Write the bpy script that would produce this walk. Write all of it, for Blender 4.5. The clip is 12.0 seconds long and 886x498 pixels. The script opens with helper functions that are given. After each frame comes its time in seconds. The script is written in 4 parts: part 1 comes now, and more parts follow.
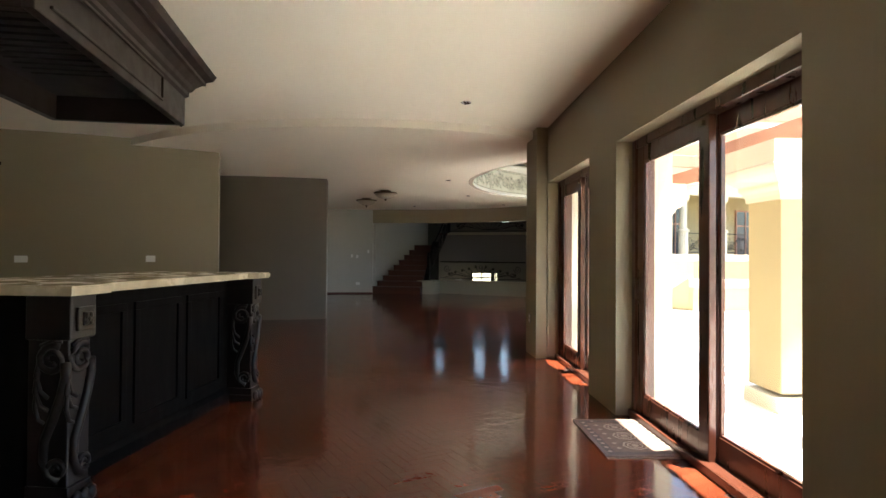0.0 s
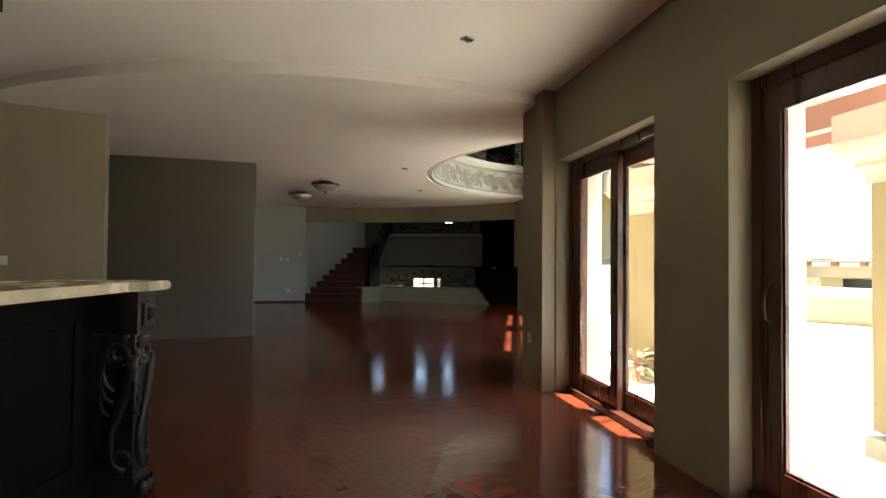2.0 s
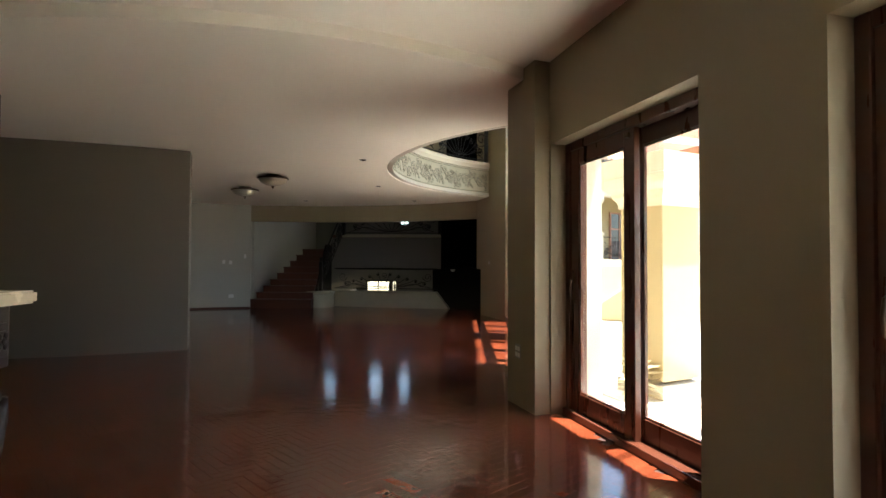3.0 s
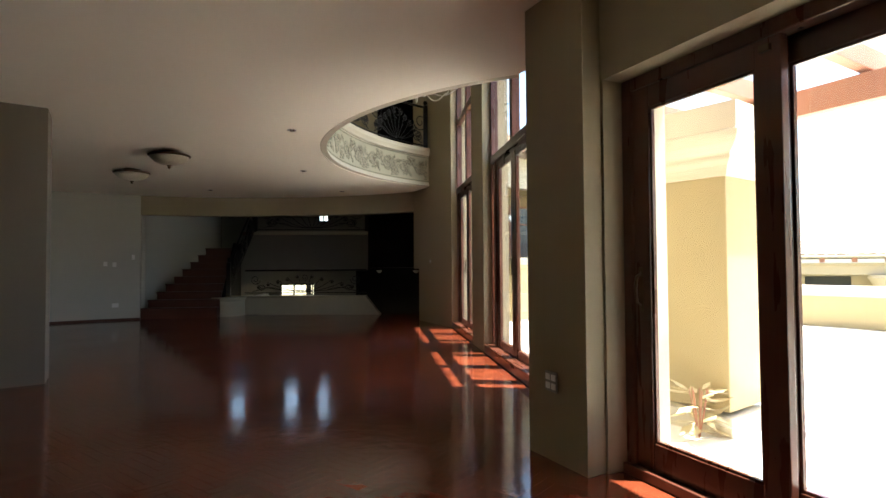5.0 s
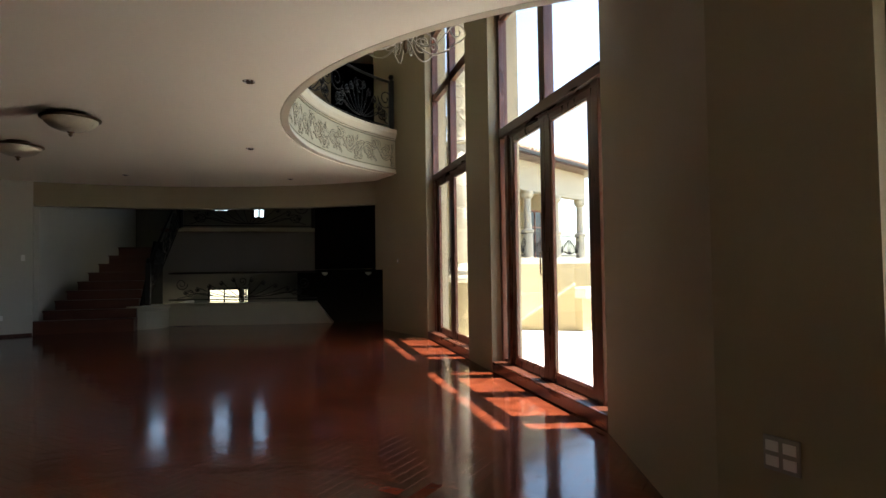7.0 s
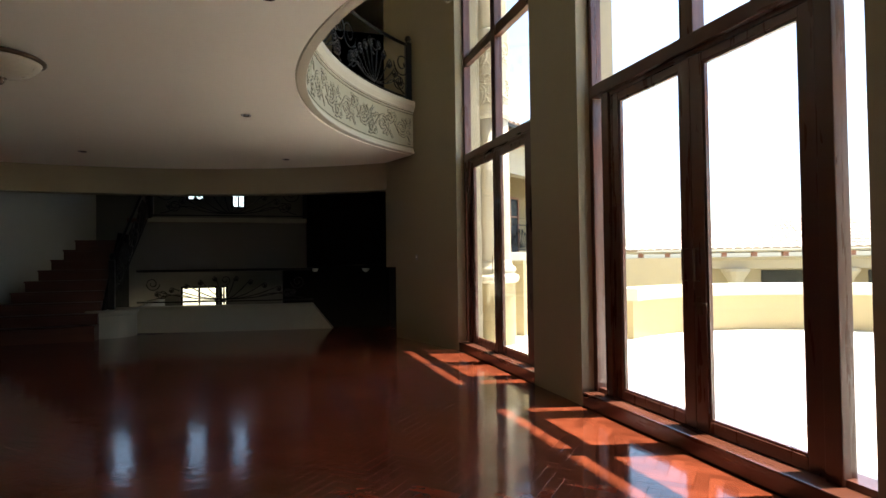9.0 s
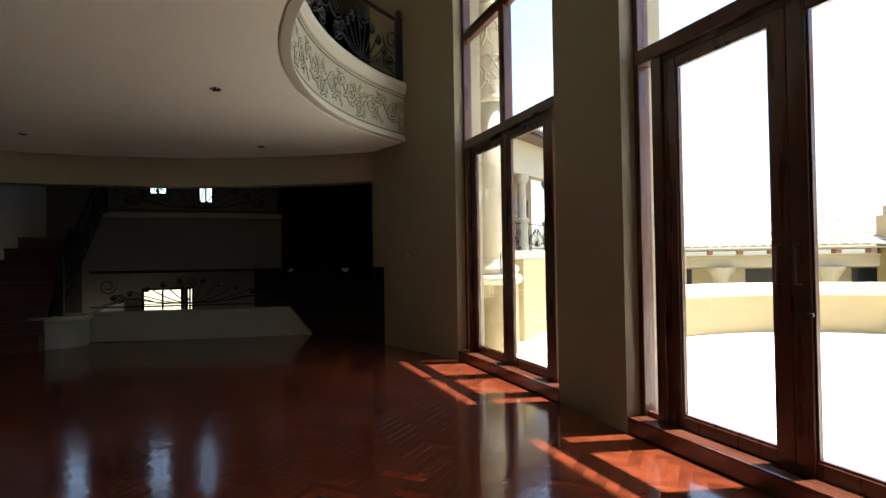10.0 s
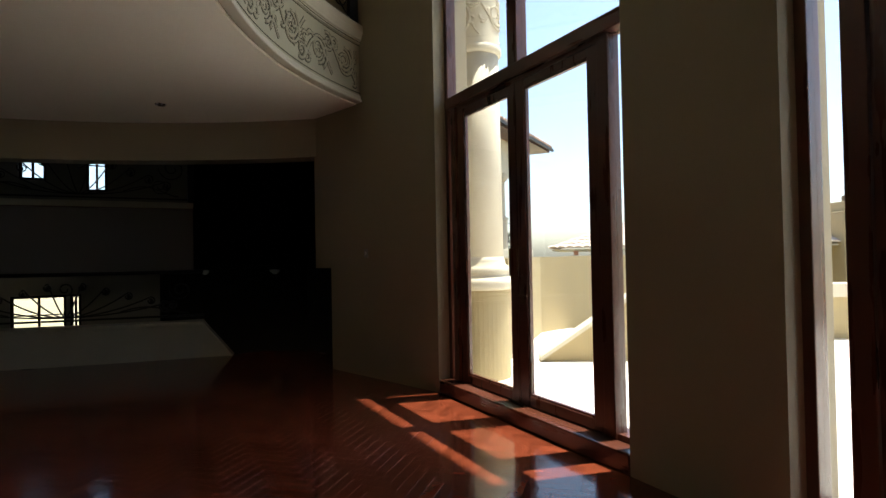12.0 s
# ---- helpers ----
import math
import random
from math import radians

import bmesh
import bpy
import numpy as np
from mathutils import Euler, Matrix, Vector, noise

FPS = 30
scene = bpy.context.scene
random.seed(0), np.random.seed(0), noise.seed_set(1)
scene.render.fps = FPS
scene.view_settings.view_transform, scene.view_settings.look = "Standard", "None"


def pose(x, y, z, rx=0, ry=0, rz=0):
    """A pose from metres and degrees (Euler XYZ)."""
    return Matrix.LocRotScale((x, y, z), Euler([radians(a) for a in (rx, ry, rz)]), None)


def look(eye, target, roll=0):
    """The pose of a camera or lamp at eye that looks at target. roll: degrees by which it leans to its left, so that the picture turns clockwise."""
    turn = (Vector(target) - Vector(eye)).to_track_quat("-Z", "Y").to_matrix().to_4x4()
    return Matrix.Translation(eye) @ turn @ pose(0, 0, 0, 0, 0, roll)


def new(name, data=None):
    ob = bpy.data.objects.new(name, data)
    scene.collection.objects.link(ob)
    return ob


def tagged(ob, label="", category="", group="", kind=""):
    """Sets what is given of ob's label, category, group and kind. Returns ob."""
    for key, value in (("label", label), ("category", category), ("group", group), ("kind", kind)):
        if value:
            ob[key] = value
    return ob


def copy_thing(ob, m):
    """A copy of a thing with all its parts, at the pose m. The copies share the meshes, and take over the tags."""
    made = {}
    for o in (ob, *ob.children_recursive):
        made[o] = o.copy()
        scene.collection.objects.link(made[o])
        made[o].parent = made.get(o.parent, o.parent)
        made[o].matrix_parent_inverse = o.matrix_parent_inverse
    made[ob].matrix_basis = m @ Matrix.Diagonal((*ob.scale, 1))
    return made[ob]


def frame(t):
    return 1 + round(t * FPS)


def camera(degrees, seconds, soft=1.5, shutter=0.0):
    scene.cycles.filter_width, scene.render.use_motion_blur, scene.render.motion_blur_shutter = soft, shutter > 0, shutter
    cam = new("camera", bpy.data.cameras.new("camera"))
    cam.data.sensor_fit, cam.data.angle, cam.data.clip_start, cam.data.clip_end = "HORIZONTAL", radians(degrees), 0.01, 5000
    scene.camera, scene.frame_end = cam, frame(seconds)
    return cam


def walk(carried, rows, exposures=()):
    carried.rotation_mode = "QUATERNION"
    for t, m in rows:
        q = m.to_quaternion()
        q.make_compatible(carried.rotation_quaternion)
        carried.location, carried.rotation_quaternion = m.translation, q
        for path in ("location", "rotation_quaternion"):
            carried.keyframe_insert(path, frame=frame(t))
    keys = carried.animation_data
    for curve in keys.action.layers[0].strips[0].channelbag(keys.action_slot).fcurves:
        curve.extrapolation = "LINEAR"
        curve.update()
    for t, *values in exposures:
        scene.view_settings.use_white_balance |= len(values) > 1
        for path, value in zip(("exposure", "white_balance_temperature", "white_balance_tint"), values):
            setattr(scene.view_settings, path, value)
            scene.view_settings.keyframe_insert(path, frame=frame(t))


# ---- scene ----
cam = camera(76.6, 12.0)
PATH = [
    (0, (0.608, 0.597, 1.268), (0.101, 2.532, 1.293), 0.4),
    (0.5, (0.362, 0.981, 1.265), (-0.073, 2.933, 1.291), 0.3),
    (1, (0.103, 1.361, 1.247), (-0.274, 3.325, 1.278), 0.4),
    (1.5, (-0.103, 1.798, 1.258), (-0.418, 3.773, 1.292), 0.4),
    (2, (-0.304, 2.219, 1.228), (-0.556, 4.203, 1.272), 0.5),
    (2.5, (-0.459, 2.667, 1.226), (-0.623, 4.66, 1.276), 0.4),
    (4.5, (-1.053, 4.271, 1.157), (-0.889, 6.263, 1.219), -0.2),
    (5, (-1.191, 4.694, 1.158), (-0.944, 6.678, 1.218), -0.4),
    (5.5, (-1.33, 5.12, 1.174), (-1.005, 7.093, 1.232), -0.7),
    (6, (-1.472, 5.526, 1.179), (-1.061, 7.483, 1.237), -0.8),
    (6.5, (-1.612, 5.943, 1.179), (-1.133, 7.884, 1.235), -0.8),
    (7, (-1.746, 6.35, 1.128), (-1.243, 8.285, 1.193), -0.8),
    (9, (-2.177, 8.042, 1.202), (-1.573, 9.948, 1.241), -0.8),
    (9.5, (-2.207, 8.486, 1.198), (-1.57, 10.381, 1.234), -0.8),
    (10, (-2.231, 8.912, 1.207), (-1.53, 10.784, 1.241), -0.9),
    (10.5, (-2.189, 9.363, 1.203), (-1.425, 11.211, 1.235), -0.9),
    (11, (-2.157, 9.802, 1.213), (-1.331, 11.623, 1.242), -1.0),
    (11.5, (-2.076, 10.278, 1.201), (-1.181, 12.066, 1.234), -1.0),
    (12, (-2.019, 10.711, 1.194), (-1.079, 12.476, 1.224), -1.1),
]
EXPOSURES = [(0.0, 3.1), (1.0, 2.95), (2.5, 2.9), (4.5, 2.82), (5.5, 2.47), (7.0, 2.38), (9.0, 2.22), (11.0, 1.75), (12.0, 1.45)]
walk(cam, [(t, look(eye, target, roll)) for t, eye, target, roll in PATH], EXPOSURES)
SKY, SUN = 0.15, 4.6

# ---- light ----
world = bpy.data.worlds.new("world")
scene.world = world
world.use_nodes = True
wn = world.node_tree.nodes
sky = wn.new("ShaderNodeTexSky")
sky.sky_type = "NISHITA"
sky.sun_disc = False
SUN_DIR = Vector((0.638, -0.16, 2.35)).normalized()
sky.sun_elevation = math.asin(SUN_DIR.z)
sky.sun_rotation = math.atan2(SUN_DIR.x, SUN_DIR.y)
sky.dust_density = 2.0
world.node_tree.links.new(sky.outputs[0], wn["Background"].inputs[0])
wn["Background"].inputs[1].default_value = SKY
sun = new("sun", bpy.data.lights.new("sun", "SUN"))
sun.data.energy, sun.data.angle, sun.data.color = SUN, radians(0.6), (1.0, 0.95, 0.86)
sun.matrix_world = look(SUN_DIR * 60, (0, 0, 0))


# ---- materials ----
def material(name, color, rough=0.6, metal=0.0, vary=0.12, scale=3.0, fine=60.0, bump=0.15, rvary=0.1, island=0.0, piece=0.0, coat=0.0, stretch=(1, 1, 1), spec=0.5, wave=0.0):
    """Base colour with stains at one scale and grain at another, bump from the grain."""
    m = bpy.data.materials.new(name)
    m.use_nodes = True
    nt = m.node_tree
    n, l = nt.nodes, nt.links
    b = n["Principled BSDF"]
    co = n.new("ShaderNodeTexCoord")
    mp = n.new("ShaderNodeMapping")
    mp.inputs["Scale"].default_value = stretch
    l.new(co.outputs["Object"], mp.inputs[0])
    n1 = n.new("ShaderNodeTexNoise")
    n1.inputs["Scale"].default_value, n1.inputs["Detail"].default_value = scale, 5
    n2 = n.new("ShaderNodeTexNoise")
    n2.inputs["Scale"].default_value, n2.inputs["Detail"].default_value = fine, 3
    l.new(mp.outputs[0], n1.inputs[0])
    l.new(mp.outputs[0], n2.inputs[0])
    add = n.new("ShaderNodeMath")
    add.operation = "MULTIPLY_ADD"
    add.inputs[1].default_value = 0.35
    l.new(n2.outputs["Fac"], add.inputs[0])
    l.new(n1.outputs["Fac"], add.inputs[2])
    last = add
    for source, amount in (("Geometry", island), ("Object", piece)):
        if amount:
            g = n.new("ShaderNodeNewGeometry" if source == "Geometry" else "ShaderNodeObjectInfo")
            a2 = n.new("ShaderNodeMath")
            a2.operation = "MULTIPLY_ADD"
            a2.inputs[1].default_value = amount
            l.new(g.outputs["Random Per Island" if source == "Geometry" else "Random"], a2.inputs[0])
            l.new(last.outputs[0], a2.inputs[2])
            last = a2
    mid = 0.675 + 0.5 * island + 0.5 * piece
    mr = n.new("ShaderNodeMapRange")
    mr.inputs["From Min"].default_value, mr.inputs["From Max"].default_value = mid - 0.35, mid + 0.35
    mr.inputs["To Min"].default_value, mr.inputs["To Max"].default_value = 1 - vary, 1 + vary
    l.new(last.outputs[0], mr.inputs[0])
    mx = n.new("ShaderNodeVectorMath")
    mx.operation = "SCALE"
    mx.inputs[0].default_value = color
    l.new(mr.outputs[0], mx.inputs["Scale"])
    l.new(mx.outputs[0], b.inputs["Base Color"])
    rr = n.new("ShaderNodeMapRange")
    rr.inputs["From Min"].default_value, rr.inputs["From Max"].default_value = 0.3, 0.7
    rr.inputs["To Min"].default_value, rr.inputs["To Max"].default_value = max(0.02, rough - rvary), min(1, rough + rvary)
    l.new(n1.outputs["Fac"], rr.inputs[0])
    l.new(rr.outputs[0], b.inputs["Roughness"])
    b.inputs["Metallic"].default_value = metal
    b.inputs["Coat Weight"].default_value = coat
    b.inputs["Specular IOR Level"].default_value = spec
    b.inputs["Coat Roughness"].default_value = 0.08
    if bump:
        bp = n.new("ShaderNodeBump")
        bp.inputs["Strength"].default_value, bp.inputs["Distance"].default_value = bump, 0.004
        l.new(add.outputs[0], bp.inputs["Height"])
        l.new(bp.outputs[0], b.inputs["Normal"])
        if wave:
            ge, n3, b3 = n.new("ShaderNodeNewGeometry"), n.new("ShaderNodeTexNoise"), n.new("ShaderNodeBump")
            n3.inputs["Scale"].default_value, n3.inputs["Detail"].default_value = 9.0, 2
            b3.inputs["Distance"].default_value = wave
            l.new(ge.outputs["Position"], n3.inputs[0])
            l.new(n3.outputs["Fac"], b3.inputs["Height"])
            l.new(b3.outputs[0], bp.inputs["Normal"])
            l.new(b3.outputs[0], b.inputs["Coat Normal"])
    return m


WALL = material("olive_beige_wall_paint", (0.30, 0.252, 0.166), 0.62, vary=0.06, scale=1.2, fine=120, bump=0.12)
WALL_GREY = material("grey_green_wall_paint", (0.50, 0.49, 0.43), 0.6, vary=0.06, scale=1.2, fine=120, bump=0.12)
# darker than the other walls: holds the mid wall's shade in its colour
TAUPE_SHADE = material("shade_darkened_taupe_wall", (0.175, 0.148, 0.11), 0.62, vary=0.06, scale=1.2, fine=120, bump=0.12)
CEIL = material("off_white_ceiling_paint", (0.90, 0.845, 0.73), 0.7, vary=0.03, scale=0.8, fine=150, bump=0.06)
# grey lowered so that the hall's dimness sits in the wall colour
HALLWALL = material("shade_dimmed_hall_grey", (0.16, 0.148, 0.13), 0.6, vary=0.06, scale=1.2, fine=120, bump=0.12)
PLATE = material("grey_metal_wall_plate", (0.30, 0.29, 0.26), 0.45, metal=0.2, vary=0.06, scale=30, bump=0.02)
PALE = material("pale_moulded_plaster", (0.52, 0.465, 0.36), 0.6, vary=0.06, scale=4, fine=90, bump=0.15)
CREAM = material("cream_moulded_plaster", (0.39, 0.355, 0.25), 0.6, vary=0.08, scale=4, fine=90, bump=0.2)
WOOD = material("red_brown_stained_timber", (0.078, 0.024, 0.0125), 0.32, vary=0.2, scale=2.5, fine=30, bump=0.12, stretch=(6, 6, 0.7), coat=0.25)
WOOD_H = material("red_brown_stained_rail_timber", (0.078, 0.024, 0.0125), 0.32, vary=0.2, scale=2.5, fine=30, bump=0.12, stretch=(0.7, 6, 6), coat=0.25)
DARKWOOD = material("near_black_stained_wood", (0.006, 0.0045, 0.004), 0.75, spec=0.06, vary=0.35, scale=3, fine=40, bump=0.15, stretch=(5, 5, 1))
CARVED = material("carved_dark_walnut", (0.020, 0.013, 0.011), 0.40, spec=0.3, vary=0.4, scale=8, fine=60, bump=0.2, coat=0.1)
PARQUET = material("red_parquet_lacquer", (0.122, 0.027, 0.0115), 0.13, wave=0.0013, vary=0.42, scale=1.3, fine=55, bump=0.05, island=0.55, piece=0.0, coat=0.25, spec=0.4, rvary=0.04)
PARQUET_P = material("red_parquet_lacquer_block", (0.122, 0.027, 0.0115), 0.13, wave=0.0013, vary=0.42, scale=9, fine=55, bump=0.05, piece=0.55, coat=0.25, spec=0.4, rvary=0.04)
JOINT = material("dark_floor_screed", (0.035, 0.014, 0.009), 0.7, vary=0.2)
STEPWOOD = material("dark_red_stair_timber", (0.085, 0.030, 0.018), 0.4, vary=0.3, scale=2, fine=40, stretch=(1, 6, 6))
IRON = material("black_wrought_iron", (0.018, 0.017, 0.016), 0.5, metal=0.6, vary=0.3, scale=20, fine=90, bump=0.3)
MARBLE = material("cream_marble", (0.62, 0.53, 0.38), 0.25, vary=0.28, scale=6, fine=25, bump=0.03)
BRONZE = material("dark_bronze_metal", (0.12, 0.08, 0.05), 0.4, metal=0.8, vary=0.3, scale=12)
FROST = material("frosted_alabaster_glass", (0.50, 0.45, 0.36), 0.35, vary=0.12, scale=14, fine=40, bump=0.05)
CHROME = material("brushed_steel", (0.55, 0.55, 0.55), 0.28, metal=1.0, vary=0.1, scale=20, bump=0.02)
PLASTIC = material("white_switch_plastic", (0.8, 0.79, 0.76), 0.35, vary=0.02, bump=0.0)
BLACK = material("black_recess", (0.012, 0.012, 0.012), 0.6, vary=0.2)
YELLOW = material("sand_yellow_render", (0.37, 0.29, 0.155), 0.85, vary=0.10, scale=2.2, fine=110, bump=0.35)
STONE = material("cream_cast_stone", (0.54, 0.485, 0.375), 0.8, vary=0.09, scale=3, fine=80, bump=0.3)
PAVING = material("pale_terrace_tile", (0.86, 0.82, 0.74), 0.55, vary=0.06, scale=2, fine=60, bump=0.1, island=0.35)
PAVING_P = material("pale_terrace_tile_piece", (0.86, 0.82, 0.74), 0.55, vary=0.06, scale=4, fine=60, bump=0.1, piece=0.35)
ROOF = material("weathered_clay_tile", (0.42, 0.27, 0.19), 0.85, vary=0.3, scale=4, fine=50, island=0.6)
ROOF_PALE = material("pale_clay_tile", (0.52, 0.42, 0.34), 0.85, vary=0.25, scale=4, fine=50, island=0.6)
PERGOLA = material("sun_bleached_red_timber", (0.36, 0.17, 0.11), 0.7, vary=0.2, scale=3, fine=40, stretch=(6, 6, 1))
LAND = material("dry_grassland", (0.30, 0.26, 0.15), 0.95, vary=0.3, scale=0.05, fine=1.5, bump=0.0)
DARKPANE = material("dark_window_glass", (0.03, 0.04, 0.05), 0.08, vary=0.1, bump=0.0)


def glass():
    m = bpy.data.materials.new("clear_window_glass")
    m.use_nodes = True
    n, l = m.node_tree.nodes, m.node_tree.links
    n.remove(n["Principled BSDF"])
    tr, gl, mix, fr = n.new("ShaderNodeBsdfTransparent"), n.new("ShaderNodeBsdfGlossy"), n.new("ShaderNodeMixShader"), n.new("ShaderNodeLayerWeight")
    pw, ma = n.new("ShaderNodeMath"), n.new("ShaderNodeMath")
    pw.operation, ma.operation = "POWER", "MULTIPLY_ADD"
    pw.inputs[1].default_value, ma.inputs[1].default_value, ma.inputs[2].default_value = 4.0, 0.6, 0.03
    tr.inputs[0].default_value = (0.93, 0.95, 0.94, 1)
    gl.inputs["Roughness"].default_value = 0.02
    fr.inputs["Blend"].default_value = 0.5
    l.new(fr.outputs["Facing"], pw.inputs[0])
    l.new(pw.outputs[0], ma.inputs[0])
    l.new(ma.outputs[0], mix.inputs[0])
    l.new(tr.outputs[0], mix.inputs[1])
    l.new(gl.outputs[0], mix.inputs[2])
    l.new(mix.outputs[0], n["Material Output"].inputs[0])
    return m


GLASS = glass()


def rug_material():
    m = material("woven_rug_field", (0.17, 0.115, 0.09), 0.95, vary=0.35, scale=38, fine=260, bump=0.5)
    return m


# ---- building blocks ----
def part(name, bm, mat, parent=None, label="", smooth=False):
    me = bpy.data.meshes.new(name)
    bmesh.ops.recalc_face_normals(bm, faces=bm.faces[:])
    bm.to_mesh(me)
    bm.free()
    me.materials.append(mat)
    if smooth:
        me.polygons.foreach_set("use_smooth", [True] * len(me.polygons))
    ob = new(name, me)
    ob.parent = parent
    if label:
        ob["label"] = label
    return ob


def thing(name, m=None, label="", category="", group="", kind=""):
    ob = new(name)
    ob.empty_display_size = 0.1
    if m is not None:
        ob.matrix_basis = m
    return tagged(ob, label, category, group, kind)


def box(bm, a, b, bevel=0.0):
    c = [(p + q) / 2 for p, q in zip(a, b)]
    d = [abs(q - p) for p, q in zip(a, b)]
    vs = bmesh.ops.create_cube(bm, size=1, matrix=Matrix.LocRotScale(c, None, d))["verts"]
    if bevel:
        es = list({e for v in vs for e in v.link_edges})
        bmesh.ops.bevel(bm, geom=es, offset=bevel, segments=2, affect="EDGES", profile=0.6)
    return bm


def boxes(*items, bevel=0.0):
    bm = bmesh.new()
    for a, b in items:
        box(bm, a, b, bevel)
    return bm


def prism(bm, pts, z0, z1):
    """A solid over a plan outline."""
    lo = [bm.verts.new((x, y, z0)) for x, y in pts]
    hi = [bm.verts.new((x, y, z1)) for x, y in pts]
    bm.faces.new(hi)
    bm.faces.new(lo[::-1])
    k = len(pts)
    for i in range(k):
        bm.faces.new((lo[i], lo[(i + 1) % k], hi[(i + 1) % k], hi[i]))
    return bm


def solid(pts, z0, z1):
    return prism(bmesh.new(), pts, z0, z1)


def arc(cx, cy, r, a0, a1, n):
    return [(cx + r * math.cos(radians(a0 + (a1 - a0) * i / n)), cy + r * math.sin(radians(a0 + (a1 - a0) * i / n))) for i in range(n + 1)]


def band(bm, cx, cy, r0, r1, a0, a1, z0, z1, n=32):
    return prism(bm, arc(cx, cy, r0, a0, a1, n) + arc(cx, cy, r1, a1, a0, n), z0, z1)


def sweep(bm, path, profile, closed=False):
    """A closed profile of (out, up) carried along a level path of (x, y); out is to the right of the way walked."""
    rings = []
    k = len(path)
    for i, (x, y) in enumerate(path):
        p, q = path[max(0, i - 1)], path[min(k - 1, i + 1)]
        d = Vector((q[0] - p[0], q[1] - p[1])).normalized()
        rings.append([bm.verts.new((x + d.y * o, y - d.x * o, z)) for o, z in profile])
    m = len(profile)
    for a, b in zip(rings, rings[1:]):
        for j in range(m):
            bm.faces.new((a[j], a[(j + 1) % m], b[(j + 1) % m], b[j]))
    bm.faces.new(rings[0])
    bm.faces.new(rings[-1][::-1])
    return bm


def lathe(bm, profile, n=20, at=(0, 0, 0)):
    rings = [[bm.verts.new((at[0] + r * math.cos(2 * math.pi * i / n), at[1] + r * math.sin(2 * math.pi * i / n), at[2] + z)) for i in range(n)] for r, z in profile]
    for a, b in zip(rings, rings[1:]):
        for j in range(n):
            bm.faces.new((a[j], a[(j + 1) % n], b[(j + 1) % n], b[j]))
    bm.faces.new(rings[0][::-1])
    bm.faces.new(rings[-1])
    return bm


def tube(bm, pts, r, n=6, r_end=None):
    pts = [Vector(p) for p in pts]
    rings = []
    k = len(pts)
    for i, p in enumerate(pts):
        d = (pts[min(i + 1, k - 1)] - pts[max(i - 1, 0)]).normalized()
        side = d.cross(Vector((0.13, 0.21, 0.97)) if abs(d.z) < 0.9 else Vector((1, 0.1, 0))).normalized()
        up = side.cross(d)
        rad = r if r_end is None else r + (r_end - r) * i / (k - 1)
        rings.append([bm.verts.new(p + rad * (side * math.cos(2 * math.pi * j / n) + up * math.sin(2 * math.pi * j / n))) for j in range(n)])
    for a, b in zip(rings, rings[1:]):
        for j in range(n):
            bm.faces.new((a[j], a[(j + 1) % n], b[(j + 1) % n], b[j]))
    bm.faces.new(rings[0][::-1])
    bm.faces.new(rings[-1])
    return bm


def spiral(cx, cz, r0, r1, a0, turns, n=22):
    """Points (u, v) of a scroll that winds from radius r0 to r1."""
    return [(cx + (r0 + (r1 - r0) * i / n) * math.cos(radians(a0) + 2 * math.pi * turns * i / n), cz + (r0 + (r1 - r0) * i / n) * math.sin(radians(a0) + 2 * math.pi * turns * i / n)) for i in range(n + 1)]



# ---- plan ----
O = Vector((0.81, 5.32))           # left edge of the first sliding door, on the wall's inner face
U = Vector((-0.2877, 0.9577))      # along the door wall
N = Vector((0.9577, 0.2877))       # out of the door wall
DOOR_TURN = math.degrees(math.atan2(U.y, U.x))
CEIL_HI, CEIL_LO = 2.885, 2.79
UP_FLOOR, UP_CEIL = 3.5, 6.3
VOID = (2.135, 12.814, 4.014)          # centre and radius of the round edge of the gallery
HALL = (-4.4, 11.6, 6.75)        # centre and radius of the curved bulkhead


def dw(s, n=0.0):
    p = O + U * s + N * n
    return (p.x, p.y)


def ang(c, p):
    return math.degrees(math.atan2(p[1] - c[1], p[0] - c[0])) % 360


def wall(name, bm, mat=WALL, label="", category="wall"):
    return tagged(part(name, bm, mat), label, category, kind="structure")


# door wall with two openings, and a third added to let in light
D1 = (-2.22, 0.0)
D2 = (0.73, 2.48)
# unseen opening behind the start of the walk, added to brighten the ceiling
D_FILL = (-5.6, -3.4)
DOOR_H, WALL_IN, WALL_T = 2.2, 0.30, 0.46
spans = ((-9.0, D_FILL[0], 0, 3.2), (D_FILL[0], D_FILL[1], DOOR_H, 3.2), (D_FILL[1], D1[0], 0, 3.2), (D1[0], D1[1], DOOR_H, 3.2), (D1[1], D2[0], 0, 3.2), (D2[0], D2[1], DOOR_H, 3.2), (D2[1], 3.0, 0, 3.2))
bm = bmesh.new()
for s0, s1, z0, z1 in spans:
    prism(bm, [dw(s0), dw(s1), dw(s1, WALL_IN), dw(s0, WALL_IN)], z0, z1)
wall("wall_east_doors", bm, label="olive beige plastered wall with sliding door openings")
bm = bmesh.new()
for s0, s1, z0, z1 in spans:
    prism(bm, [dw(s0, WALL_IN), dw(s1, WALL_IN), dw(s1, WALL_T), dw(s0, WALL_T)], z0, z1)
wall("wall_east_outer", bm, STONE, label="cream rendered outer face of the door wall")

